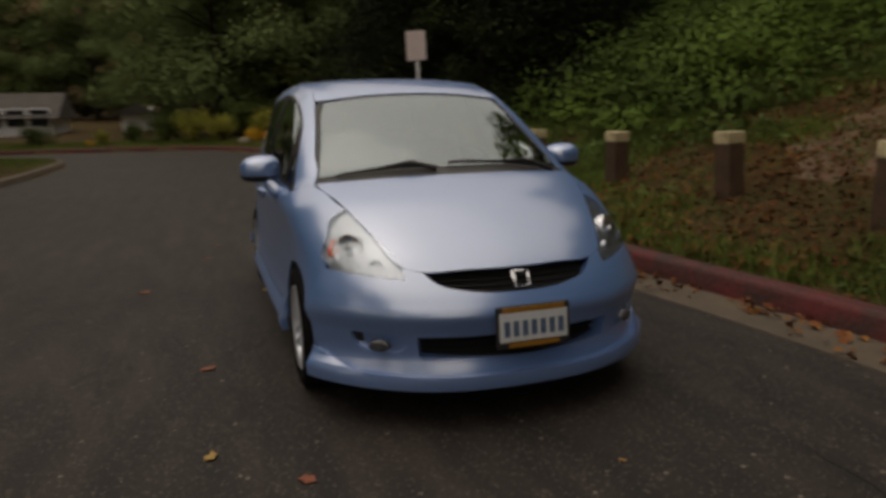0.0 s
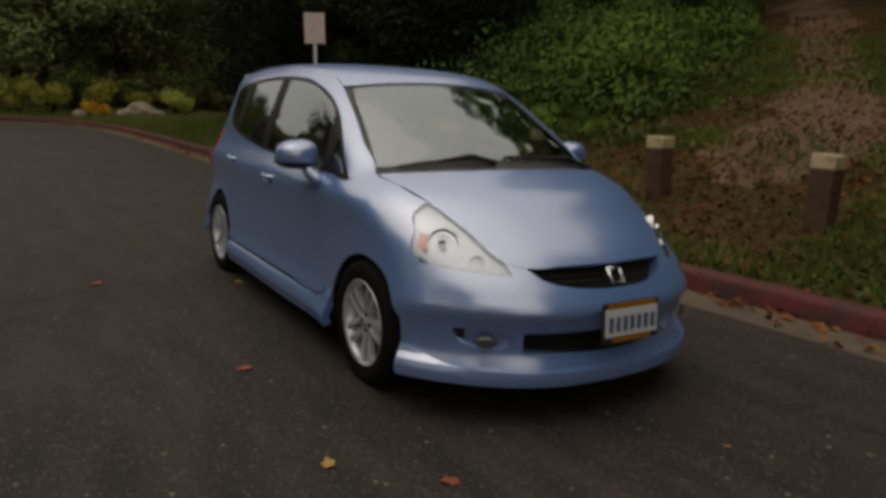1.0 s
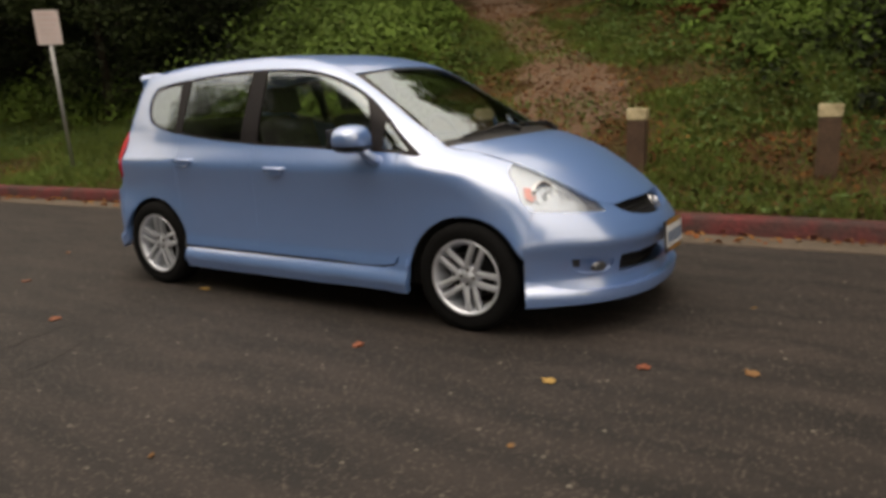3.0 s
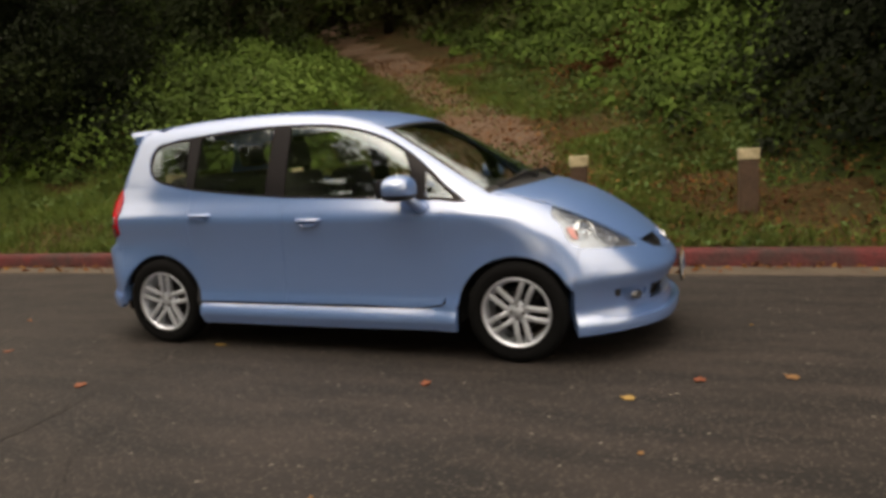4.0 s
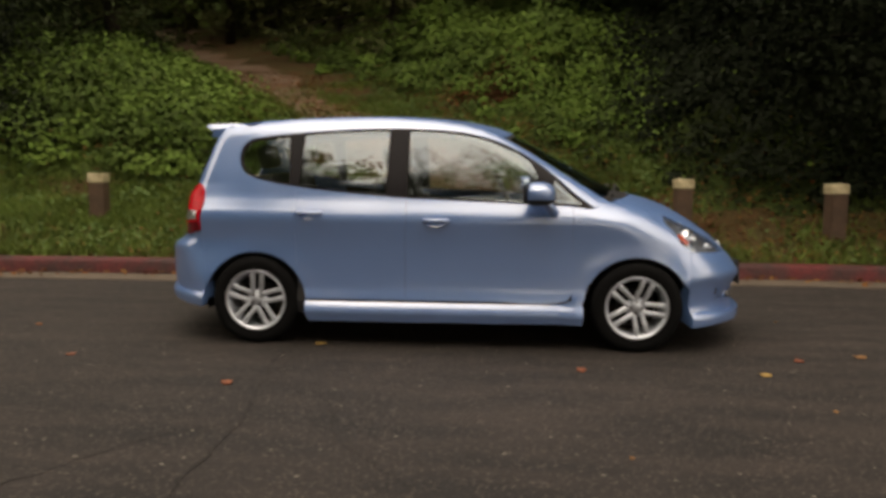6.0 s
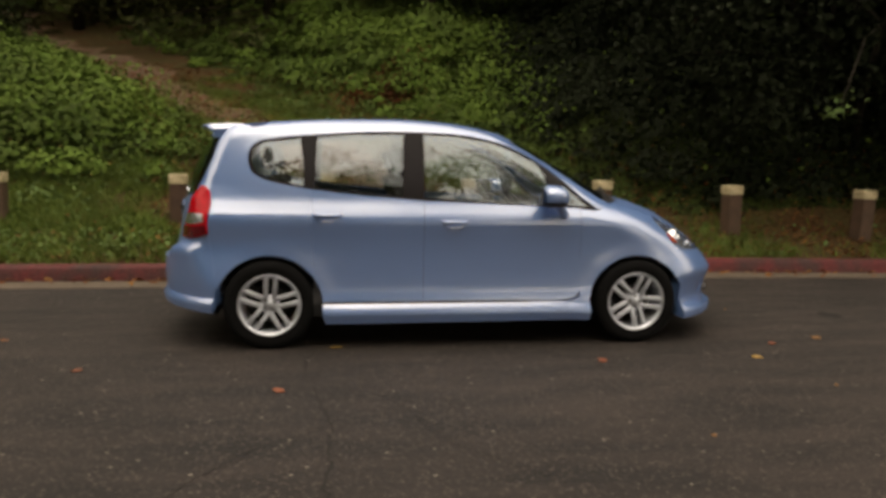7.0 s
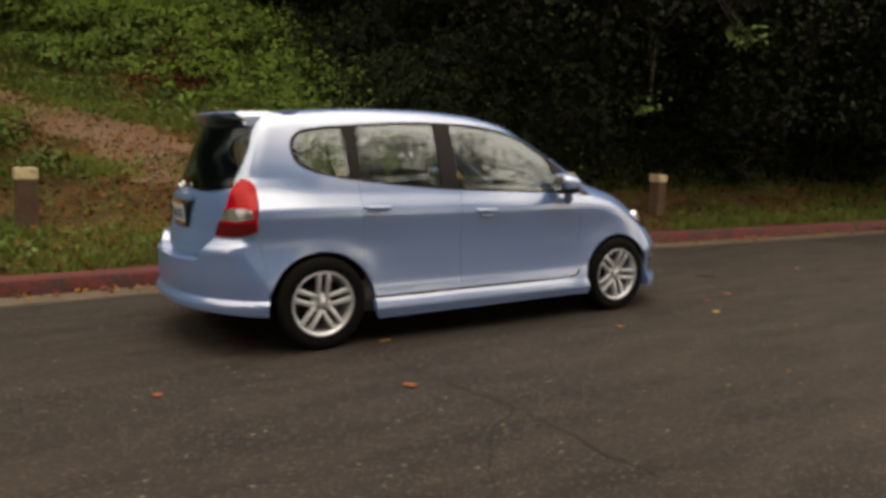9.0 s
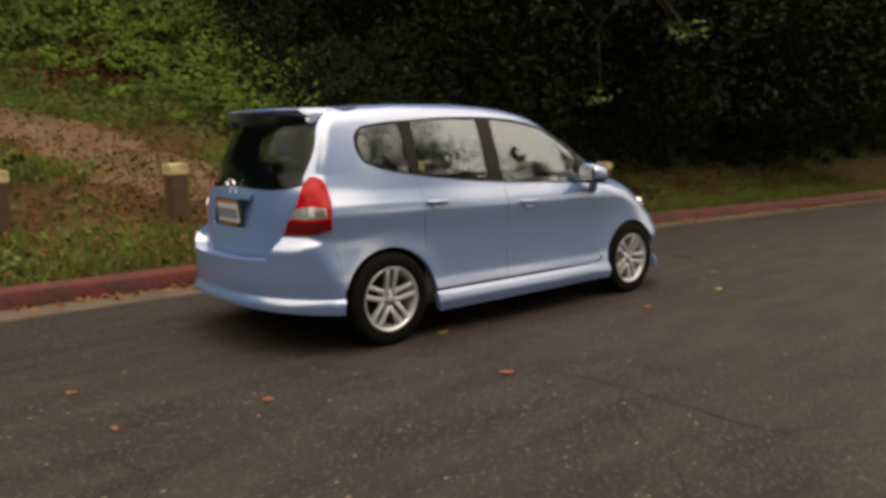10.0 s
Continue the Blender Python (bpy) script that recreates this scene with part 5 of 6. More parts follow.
SIGN_FADED = material("faded_red_lettering", (0.66, 0.52, 0.50), rough=0.5, vary=0.1, size=6, fine=40)
sign = empty("street_sign", pose(2.56, 7.72, 0.1, 0.5, -2.0, 0), "white metal parking sign with red lettering on a steel pole", "sign")
v, f = tube([(0, 0, 0), (0, 0, 2.5)], [0.027, 0.027], 10)
child("pole", mesh_of("pole", v, f, STEEL, True), sign, "galvanised steel pole")
board = part("board", box(0.335, 0.006, 0.49, (0, -0.032, 2.315), 0.002), SIGN_WHITE, sign, "white sign board")
for w, z, h in ((0.22, 2.50, 0.05), (0.26, 2.42, 0.045), (0.20, 2.35, 0.03), (0.24, 2.28, 0.03), (0.22, 2.22, 0.03), (0.16, 2.15, 0.02)):
    part("lettering_bar", box(w, 0.002, h * 0.7, (0, -0.0365, z)), SIGN_FADED, board)
sign.matrix_basis = pose(2.56, 7.72, 0.1, 0.5, -2.0, -25)

# ---- plants ----
rng = np.random.default_rng(11)


def up_normals(n, spread):
    v = rng.normal(size=(n, 3)) * spread
    v[:, 2] += 1
    return v


def scatter(n, x0, x1, y0, y1, chance):
    """Places kept with a chance that depends on the spot."""
    x, y = rng.uniform(x0, x1, n), rng.uniform(y0, y1, n)
    keep = rng.random(n) < chance(x, y)
    return x[keep], y[keep]


def coarse(fn, x0, x1, y0, y1, step=0.25):
    """A quick lookup of a slow function of the plan."""
    gx, gy = np.meshgrid(np.arange(x0, x1 + step, step), np.arange(y0, y1 + step, step))
    table = fn(gx, gy)

    def at(x, y):
        u, v = (x - x0) / step, (y - y0) / step
        i, j = np.clip(u.astype(int), 0, gx.shape[1] - 2), np.clip(v.astype(int), 0, gx.shape[0] - 2)
        u, v = u - i, v - j
        return table[j, i] * (1 - u) * (1 - v) + table[j, i + 1] * u * (1 - v) + table[j + 1, i] * (1 - u) * v + table[j + 1, i + 1] * u * v

    return at


H = coarse(height, -12, 26, -26, 34)
M = coarse(mound, -12, 26, -26, 34)
TD = coarse(trail_distance, -12, 26, -26, 34)
DO = coarse(lambda x, y: side_distance(outer, x, y), -12, 26, -26, 34)
PATCH = coarse(lambda x, y: noise_at(x, y, 0.9, 12.0), -12, 26, -26, 34)

# ivy and brambles over the bank: a loose layer, and many small domed clumps
def cover(x, y):
    return np.clip(M(x, y) * 3 - 0.12, 0, 1) * np.clip(1.25 - x / 22, 0.25, 1)


x, y = scatter(130000, 3.6, 24, -25.5, 19, cover)
z = H(x, y) + M(x, y) * (rng.random(len(x)) ** 0.6 * 0.3 - 0.08) + 0.03
nrm = up_normals(len(x), 0.75)
nrm[:, 0] -= 0.45
shade = PATCH(x, y)
light = shade + 0.35 * rng.normal(size=len(x)) > 0.08
cx, cy = scatter(8200, 3.8, 20, -22, 18, cover)
radius = rng.uniform(0.20, 0.66, len(cx)) * np.clip(0.45 + M(cx, cy), 0.5, 1.15)
pick = np.repeat(np.arange(len(cx)), 100)
d = rng.normal(size=(len(pick), 3))
d[:, 2] = np.abs(d[:, 2]) + 0.12
d /= np.linalg.norm(d, axis=1, keepdims=True)
r = radius[pick] * rng.uniform(0.75, 1.08, len(pick))
x, y = np.concatenate([x, cx[pick] + d[:, 0] * r]), np.concatenate([y, cy[pick] + d[:, 1] * r])
z = np.concatenate([z, (H(cx, cy) + 0.22 * M(cx, cy))[pick] + d[:, 2] * r * 1.08])
nrm = np.concatenate([nrm, d + rng.normal(size=d.shape) * 0.16])
light = np.concatenate([light, (PATCH(cx, cy) + 0.4 * rng.normal(size=len(cx)) > -0.06)[pick]])
shade = PATCH(x, y)
sizes = rng.uniform(0.055, 0.120, len(x)) * np.where(x > 11, 1.1, 0.88)
keep = TD(x, y) > 0.6
x, y, z, nrm, shade, light, sizes = x[keep], y[keep], z[keep], nrm[keep], shade[keep], light[keep], sizes[keep]
# these leaves get the darkened colour, painting in the shade beneath the canopy
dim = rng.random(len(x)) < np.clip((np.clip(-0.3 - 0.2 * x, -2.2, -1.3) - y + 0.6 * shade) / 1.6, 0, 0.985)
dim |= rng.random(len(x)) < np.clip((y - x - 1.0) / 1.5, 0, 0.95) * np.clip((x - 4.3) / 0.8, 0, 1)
for name, sel, mat, label in (("ivy", ~light & ~dim, IVY, "dense dark green ivy covering the bank"), ("evergreen_scrub", dim, SHADED_LEAF, "scrub under the trees, its leaf colour darkened to paint in their shade"), ("bramble", light & ~dim, None, "brighter green brambles and weeds on the bank")):
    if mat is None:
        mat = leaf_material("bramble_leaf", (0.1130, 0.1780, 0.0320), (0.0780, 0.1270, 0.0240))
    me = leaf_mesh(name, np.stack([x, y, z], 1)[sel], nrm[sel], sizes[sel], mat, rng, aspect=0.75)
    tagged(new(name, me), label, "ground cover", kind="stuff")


# grass on the verge and in thin patches on the bank
def grass_mesh(name, x, y, z, length, mat):
    n = len(x)
    a = rng.uniform(0, 2 * math.pi, n)
    w = rng.uniform(0.005, 0.012, n)
    lean = rng.normal(size=(n, 2)) * 0.5
    base = np.stack([x, y, z], 1)
    side = np.stack([np.cos(a) * w, np.sin(a) * w, 0 * a], 1)
    tip = base + np.stack([lean[:, 0] * length, lean[:, 1] * length, length], 1)
    p = np.stack([base - side, base + side, tip], 1).reshape(-1, 3)
    me = bpy.data.meshes.new(name)
    me.vertices.add(3 * n)
    me.vertices.foreach_set("co", p.ravel())
    me.loops.add(3 * n)
    me.loops.foreach_set("vertex_index", np.arange(3 * n, dtype=np.int32))
    me.polygons.add(n)
    me.polygons.foreach_set("loop_start", np.arange(0, 3 * n, 3, dtype=np.int32))
    me.materials.append(mat)
    me.update(calc_edges=True)
    return me


def grass_chance(x, y):
    d = DO(x, y)
    return np.where((d > 0.19) & (M(x, y) < 0.4), np.clip(0.48 + 2.2 * PATCH(x, y) + 0.30 * np.clip(1 - np.abs(d - 0.45) / 0.5, 0, 1) + 0.3 * (y > 3), 0.04, 1) * np.clip((TD(x, y) - 0.35) / 0.55, 0.07, 1) * np.where((y < -3.0) & (d > 0.7), 0.3, 1), 0)


x, y = scatter(420000, 1.4, 9, -16, 20, grass_chance)
more = scatter(430000, 3.0, 13, -6, 9, grass_chance)
x, y = np.concatenate([x, more[0]]), np.concatenate([y, more[1]])
tagged(new("grass", grass_mesh("grass", x, y, H(x, y) - 0.01, rng.uniform(0.04, 0.15, len(x)) * np.where(DO(x, y) < 0.5, 1.1, 0.9), GRASS)), "short uneven green grass and weeds on the verge", "grass", kind="stuff")
# rougher grass round the bend
BH = coarse(height, -34, 8, 4, 37, 0.5)
BO = coarse(lambda x, y: side_distance(outer, x, y), -34, 8, 4, 37, 0.5)
BI = coarse(lambda x, y: -side_distance(inner, x, y), -34, 8, 4, 37, 0.5)
x, y = scatter(420000, -33.9, 7.9, 5, 36.5, lambda x, y: np.where(((BO(x, y) > 0.19) & (BO(x, y) < 6)) | ((BI(x, y) > 0.19) & (BI(x, y) < 7)), np.clip(0.6 + noise_at(x, y, 0.5, 3.0), 0.1, 1), 0))
me = grass_mesh("grass", x, y, BH(x, y) - 0.01, rng.uniform(0.08, 0.2, len(x)), GRASS)
tagged(new("bend_grass", me), "rough grass beyond the kerb at the bend", "grass", kind="stuff")
# broad weeds among the grass
WEED = leaf_material("weed_leaf", (0.1113, 0.1750, 0.0568), (0.0779, 0.1200, 0.0418))
x, y = scatter(190000, 1.6, 13, -16, 18, lambda x, y: np.where((DO(x, y) > 0.25) & (M(x, y) < 0.5), np.clip(PATCH(x, y) * 2.0 + 0.42 + 0.25 * (x > 5), 0.05, 0.9) * np.clip((TD(x, y) - 0.6), 0.10, 1) * np.where((DO(x, y) < 1.7) & (y < 2.5), np.where(y < -1.2, 0.5, 0.22), 1), 0))
me = leaf_mesh("weeds", np.stack([x, y, H(x, y) + rng.uniform(0.01, 0.09, len(x)) * np.where(DO(x, y) < 1.7, 0.5, 1)], 1), up_normals(len(x), 0.45), rng.uniform(0.045, 0.10, len(x)), WEED, rng, aspect=0.6)
tagged(new("weeds", me), "low broad-leaved weeds in the verge", "weeds", kind="stuff")

# leaf litter: in the gutter, on the verge and the trail
x, y = scatter(60000, -0.5, 9, -20, 24, lambda x, y: np.where((DO(x, y) > -0.40) & (DO(x, y) < -0.005), np.clip(0.22 + 0.9 * PATCH(x, y) + 0.75 * (DO(x, y) > -0.17), 0.05, 1), 0))
me = leaf_mesh("gutter_leaves", np.stack([x, y, rng.uniform(0.008, 0.035, len(x))], 1), up_normals(len(x), 0.35), rng.uniform(0.035, 0.09, len(x)), FALL, rng, aspect=0.7)
tagged(new("gutter_leaves", me), "orange and brown fallen leaves along the gutter", "fallen leaves", kind="stuff")
LITTER = leaf_material("leaf_litter", (0.1850, 0.0720, 0.0240), (0.0860, 0.0360, 0.0130), vary=0.5)
x, y = scatter(130000, 1.8, 14, -16, 16, lambda x, y: np.where(DO(x, y) > 0.2, (0.12 + 0.25 * np.clip(-PATCH(x, y) + 0.1, 0, 1) + 0.35 * (TD(x, y) < 2.4) + 0.35 * (x < 5.2) * (y < 1.5)) * np.clip(1 - M(x, y), 0.12, 1), 0))
me = leaf_mesh("bank_leaves", np.stack([x, y, H(x, y) + rng.uniform(0.01, 0.07, len(x)) + 0.5 * M(x, y)], 1), up_normals(len(x), 0.35), rng.uniform(0.03, 0.075, len(x)), LITTER, rng, aspect=0.7)
tagged(new("bank_leaves", me), "fallen leaves scattered over the bank and trail", "fallen leaves", kind="stuff")


# ---- trees ----
def clump(centre, radius, n, size, flat=0.75):
    d = rng.normal(size=(n, 3))
    d /= np.linalg.norm(d, axis=1, keepdims=True)
    r = radius * rng.random(n)[:, None] ** 0.4
    p = np.asarray(centre) + d * r * np.array([1, 1, flat])
    return p, d * 0.6 + rng.normal(size=(n, 3)) * 0.6 + np.array([0, 0, 0.7]), rng.uniform(0.65, 1.35, n) * size


def broadleaf(name, tall, base, spread, clumps, per, size, bark, leaf, lean=0.0, girth=0.20):
    tree = empty(name, Matrix(), "tall broad-leaved woodland tree with dark green foliage", "tree")
    pieces, cs, ns, ss = [], [], [], []
    trunk = [(lean * tall * u * u, 0.12 * math.sin(3 * u), tall * 0.82 * u) for u in np.linspace(0, 1, 7)]
    pieces.append(tube(trunk, [girth * (1 - 0.85 * u) + 0.02 for u in np.linspace(0, 1, 7)], 9))
    for k in range(clumps):
        u = base + (1 - base) * (k + rng.random()) / clumps
        a = rng.uniform(0, 2 * math.pi)
        reach = spread * math.sqrt(max(0.08, 1 - ((u - base) / (1 - base) * 1.15 - 0.3) ** 2)) * rng.uniform(0.35, 1)
        start = Vector((lean * tall * (u * 0.8) ** 2, 0, tall * min(u * 0.8, 0.8)))
        end = Vector((start.x + reach * math.cos(a), reach * math.sin(a), tall * u * 0.97))
        mid = (start + end) / 2 + Vector((0, 0, 0.25))
        pieces.append(tube([start, mid, end], [0.055, 0.035, 0.012], 5))
        p, n, s = clump(end, rng.uniform(0.75, 1.45) * spread / 3.2, per, size)
        cs.append(p), ns.append(n), ss.append(s)
    child("trunk", mesh_of("trunk", *joined(pieces), bark, True), tree, "bare trunk and limbs")
    child("crown", leaf_mesh("crown", np.concatenate(cs), np.concatenate(ns), np.concatenate(ss), leaf, rng, aspect=0.55), tree, "dark green leaves")
    return tree


def conifer(name, tall, base, spread, whorls, per, size):
    tree = empty(name, Matrix(), "tall dark green conifer in the wood", "tree")
    pieces = [tube([(0, 0, 0), (0.05, 0, tall * 0.5), (0, 0, tall)], [0.26, 0.15, 0.02], 9)]
    cs, ns, ss = [], [], []
    for k in range(whorls):
        u = base + (1 - base) * (k + rng.random() * 0.6) / whorls
        a = rng.uniform(0, 2 * math.pi)
        reach = spread * (1 - u) ** 0.8 * rng.uniform(0.7, 1.1) + 0.3
        s, e = Vector((0, 0, tall * u)), Vector((reach * math.cos(a), reach * math.sin(a), tall * u - 0.3 * reach))
        pieces.append(tube([s, (s + e) / 2 + Vector((0, 0, 0.1)), e], [0.045, 0.03, 0.01], 5))
        t = rng.random(per) ** 0.7
        p = np.array(s)[None] + (np.array(e) - np.array(s))[None] * t[:, None] + rng.normal(size=(per, 3)) * np.array([0.22, 0.22, 0.10]) * (0.4 + reach * 0.35)
        p[:, 2] -= rng.random(per) * 0.35
        cs.append(p), ns.append(rng.normal(size=(per, 3)) * 0.7 + np.array([0, 0, 0.7])), ss.append(rng.uniform(0.6, 1.3, per) * size)
    child("trunk", mesh_of("trunk", *joined(pieces), BARK, True), tree, "straight brown trunk")
    child("crown", leaf_mesh("crown", np.concatenate(cs), np.concatenate(ns), np.concatenate(ss), NEEDLE, rng, aspect=0.35), tree, "dark green drooping needles")
    return tree


def shrub(name, label, size, leaf, n, leaf_size):
    s = empty(name, Matrix(), label, "shrub")
    pieces, cs, ns, ss = [], [], [], []
    for k in range(9):
        a, r = rng.uniform(0, 2 * math.pi), rng.uniform(0.1, 0.6) * size
        e = (r * math.cos(a), r * math.sin(a), size * rng.uniform(0.4, 0.95))
        pieces.append(tube([(0, 0, 0), (e[0] * 0.5, e[1] * 0.5, e[2] * 0.6), e], [0.03, 0.02, 0.008], 5))
        p, q, w = clump(e, size * rng.uniform(0.3, 0.5), n // 9, leaf_size, 0.85)
        p[:, 2] = np.abs(p[:, 2])
        cs.append(p), ns.append(q), ss.append(w)
    child("stems", mesh_of("stems", *joined(pieces), BARK, True), s)
    child("foliage", leaf_mesh("foliage", np.concatenate(cs), np.concatenate(ns), np.concatenate(ss), leaf, rng), s)
    return s


# foliage and trunk both use the colours with shade painted in
E = broadleaf("overhanging_tree", 9.5, 0.08, 3.6, 56, 620, 0.12, SHADED_BARK, SHADED_LEAF, -0.10, 0.12)
tagged(E, "tree leaning over the verge, leaves and bark coloured for deep shade")
A = broadleaf("broadleaf_tree", 12.5, 0.22, 3.6, 34, 260, 0.26, BARK, CROWN)
# crown in the leaf copy that has shade in its colour
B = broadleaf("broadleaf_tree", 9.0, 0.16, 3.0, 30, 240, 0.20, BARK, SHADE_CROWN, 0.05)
C = conifer("conifer_tree", 17.0, 0.06, 3.6, 95, 85, 0.30)
D = broadleaf("slender_tree", 8.0, 0.35, 2.0, 20, 170, 0.18, PALE_BARK, CROWN, 0.10)
tagged(D, "slender leaning woodland tree with a pale trunk")
F = broadleaf("airy_tree", 15.0, 0.26, 4.4, 34, 480, 0.15, BARK, CROWN, 0.04, 0.09)
tagged(F, "tall open-crowned tree across the road")
G = broadleaf("pale_tree", 13.0, 0.19, 4.2, 44, 560, 0.19, BARK, PALE_CROWN)
tagged(G, "tall lighter green tree beyond the bend")
KINDS = [A, B, C, D, E, F, G]
used = [False] * 7


def plant(k, x, y, z=None, size=1.0, turn=0.0):
    z = float(H(np.array([x]), np.array([y]))[0]) - 0.1 if z is None else z
    m = pose(x, y, z, 0, 0, turn) @ Matrix.Diagonal((size, size, size, 1))
    if not used[k]:
        used[k] = True
        KINDS[k].matrix_basis = m
        return KINDS[k]
    ob = copy_thing(KINDS[k], Matrix())
    ob.matrix_basis = m
    return ob


def slope_z(x, y):
    return float(slope(np.array([x]), np.array([y]))[0][0]) - 0.1


# wood on the slope: thick on both sides of the trail, closed behind it
spots = []
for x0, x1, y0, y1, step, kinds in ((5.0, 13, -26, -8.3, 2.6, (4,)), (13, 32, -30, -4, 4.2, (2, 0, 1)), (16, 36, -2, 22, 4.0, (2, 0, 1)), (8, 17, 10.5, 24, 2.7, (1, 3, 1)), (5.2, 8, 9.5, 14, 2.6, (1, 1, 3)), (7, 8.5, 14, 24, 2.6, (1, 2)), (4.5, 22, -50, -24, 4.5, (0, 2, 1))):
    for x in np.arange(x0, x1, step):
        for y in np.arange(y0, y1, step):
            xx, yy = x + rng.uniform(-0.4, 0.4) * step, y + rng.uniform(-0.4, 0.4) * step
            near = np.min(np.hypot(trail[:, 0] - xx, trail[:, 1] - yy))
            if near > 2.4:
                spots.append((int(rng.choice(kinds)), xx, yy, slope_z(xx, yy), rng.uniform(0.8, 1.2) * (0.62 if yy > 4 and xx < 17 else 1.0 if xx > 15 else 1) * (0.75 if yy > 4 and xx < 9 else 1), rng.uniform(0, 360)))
for x in np.arange(27, 44, 3.6):
    for y in np.arange(8, 34, 3.6):
        spots.append((int(rng.choice((2, 0))), x + rng.uniform(-1.2, 1.2), y + rng.uniform(-1.2, 1.2), slope_z(x, y), rng.uniform(0.9, 1.2), rng.uniform(0, 360)))
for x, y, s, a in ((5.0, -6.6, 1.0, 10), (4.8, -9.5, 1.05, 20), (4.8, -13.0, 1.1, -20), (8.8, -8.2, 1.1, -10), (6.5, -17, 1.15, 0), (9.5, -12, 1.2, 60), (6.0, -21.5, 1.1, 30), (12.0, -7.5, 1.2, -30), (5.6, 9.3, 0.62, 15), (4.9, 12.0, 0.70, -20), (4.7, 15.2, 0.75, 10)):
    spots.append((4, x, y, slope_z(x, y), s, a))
for k, x, y, s in ((0, 21.5, 11.5, 0.8), (2, 25, 14, 0.9), (0, 28.5, 16, 1.0), (2, 32, 18.5, 1.0), (2, 21.5, 9.6, 0.7), (0, 25.5, 11.6, 0.9), (2, 30, 13.4, 1.0), (2, 22, -5.4, 0.8), (2, 27, -6.4, 0.9), (0, 33, -7.6, 1.0)):
    spots.append((k, x, y, slope_z(x, y), s, 80 * x))
for x, y, s in ((10.2, -6.0, 0.65), (12.8, -6.6, 0.75), (15.0, -6.0, 0.8)):
    spots.append((1, x, y, slope_z(x, y), s, 50 * x))
for x, y, s in ((14.6, -4.4, 1.1), (19.5, -0.4, 1.15), (18.6, 2.9, 1.1), (13.2, 9.6, 1.0)):
    spots.append((0, x, y, slope_z(x, y), s, 60 * x))
# beyond the bend
for x in np.arange(-46, 14, 4.6):
    for y in (34.0, 39.0, 45.0, 63.0, 69.0):
        if -24 < x < 0 and y < 56:  # the houses stand in a clearing
            continue
        if x < -3 and y < 46:
            spots.append((6, x + rng.uniform(-1.8, 1.8), y + rng.uniform(-1.5, 1.5), 0.2, rng.uniform(1.2, 1.45), rng.uniform(0, 360)))
            continue
        spots.append((int(rng.choice((2, 0, 1, 6, 6))), x + rng.uniform(-1.8, 1.8), y + rng.uniform(-1.5, 1.5), 0.2, rng.uniform(0.85, 1.25), rng.uniform(0, 360)))
# across the road, behind the open side
for x, y0, y1, step in ((-31, -50, 40, 4.5), (-37, -50, 40, 4.5)):
    for y in np.arange(y0, y1, step):
        spots.append((int(rng.choice((0, 1, 1, 2))), x + rng.uniform(-1.8, 1.8), y + rng.uniform(-1.8, 1.8), 0.3, rng.uniform(0.6, 0.95) * (0.5 if y < 4 else 1), rng.uniform(0, 360)))
for x, y, k, s in ((9.6, 33.0, 2, 0.8), (12.0, 36.5, 2, 0.9), (10.0, 38.5, 1, 0.9), (14.5, 40.0, 2, 1.0), (8.4, 29.5, 1, 0.6), (17.0, 45.0, 2, 1.0), (-14, 7.0, 2, 0.55), (-17, 9.5, 0, 0.75), (-13.5, 11.5, 6, 1.2), (-18, 14, 2, 1.35), (-14, 17, 2, 1.3), (-19, 20, 0, 1.6), (-16, 23, 6, 1.2), (-17.5, 28, 6, 1.2), (-20, 4, 1, 0.9), (-24, 8, 2, 0.6), (-25, 16, 0, 1.7), (-14.5, -9.5, 3, 1.55), (-10, -20, 3, 1.5), (-11.4, -9.4, 5, 0.8), (-12.5, -2.4, 5, 0.78), (-12.3, -6.0, 5, 0.82), (-13.0, 0.9, 5, 0.75), (-14.5, -0.6, 0, 0.70), (-12.6, 4.4, 0, 0.85), (-11.0, -14.5, 2, 0.6), (-15.5, 1.2, 5, 0.8)):
    spots.append((k, x, y, 0.2, s, 37.0 * x))
for k, x, y, z, s, a in spots:
    plant(k, x, y, z, s, a)

# thin trees leaning out over the verge, with a few pale sprigs
def leaning_tree(stems, sprigs, label):
    tree = empty("leaning_tree", Matrix.Translation(stems[0][0]), label, "tree")
    o = Vector(stems[0][0])
    pieces = [tube([Vector(p) - o for p in line], [0.07, 0.05, 0.035, 0.015][-len(line):], 7) for line in stems]
    cs, ns, ss = [], [], []
    for end, root, n in sprigs:
        e, r = Vector(end) - o, Vector(root) - o
        pieces.append(tube([r, (r + e) / 2 + Vector((0, 0, 0.3)), e], [0.022, 0.014, 0.005], 5))
        p, q, w = clump(e, 0.30, n, 0.10, 0.6)
        cs.append(p), ns.append(q), ss.append(w)
    child("trunk", mesh_of("trunk", *joined(pieces), PALE_BARK, True), tree, "thin pale leaning stems")
    child("crown", leaf_mesh("crown", np.concatenate(cs), np.concatenate(ns), np.concatenate(ss), WEED, rng), tree, "sparse light green leaves")


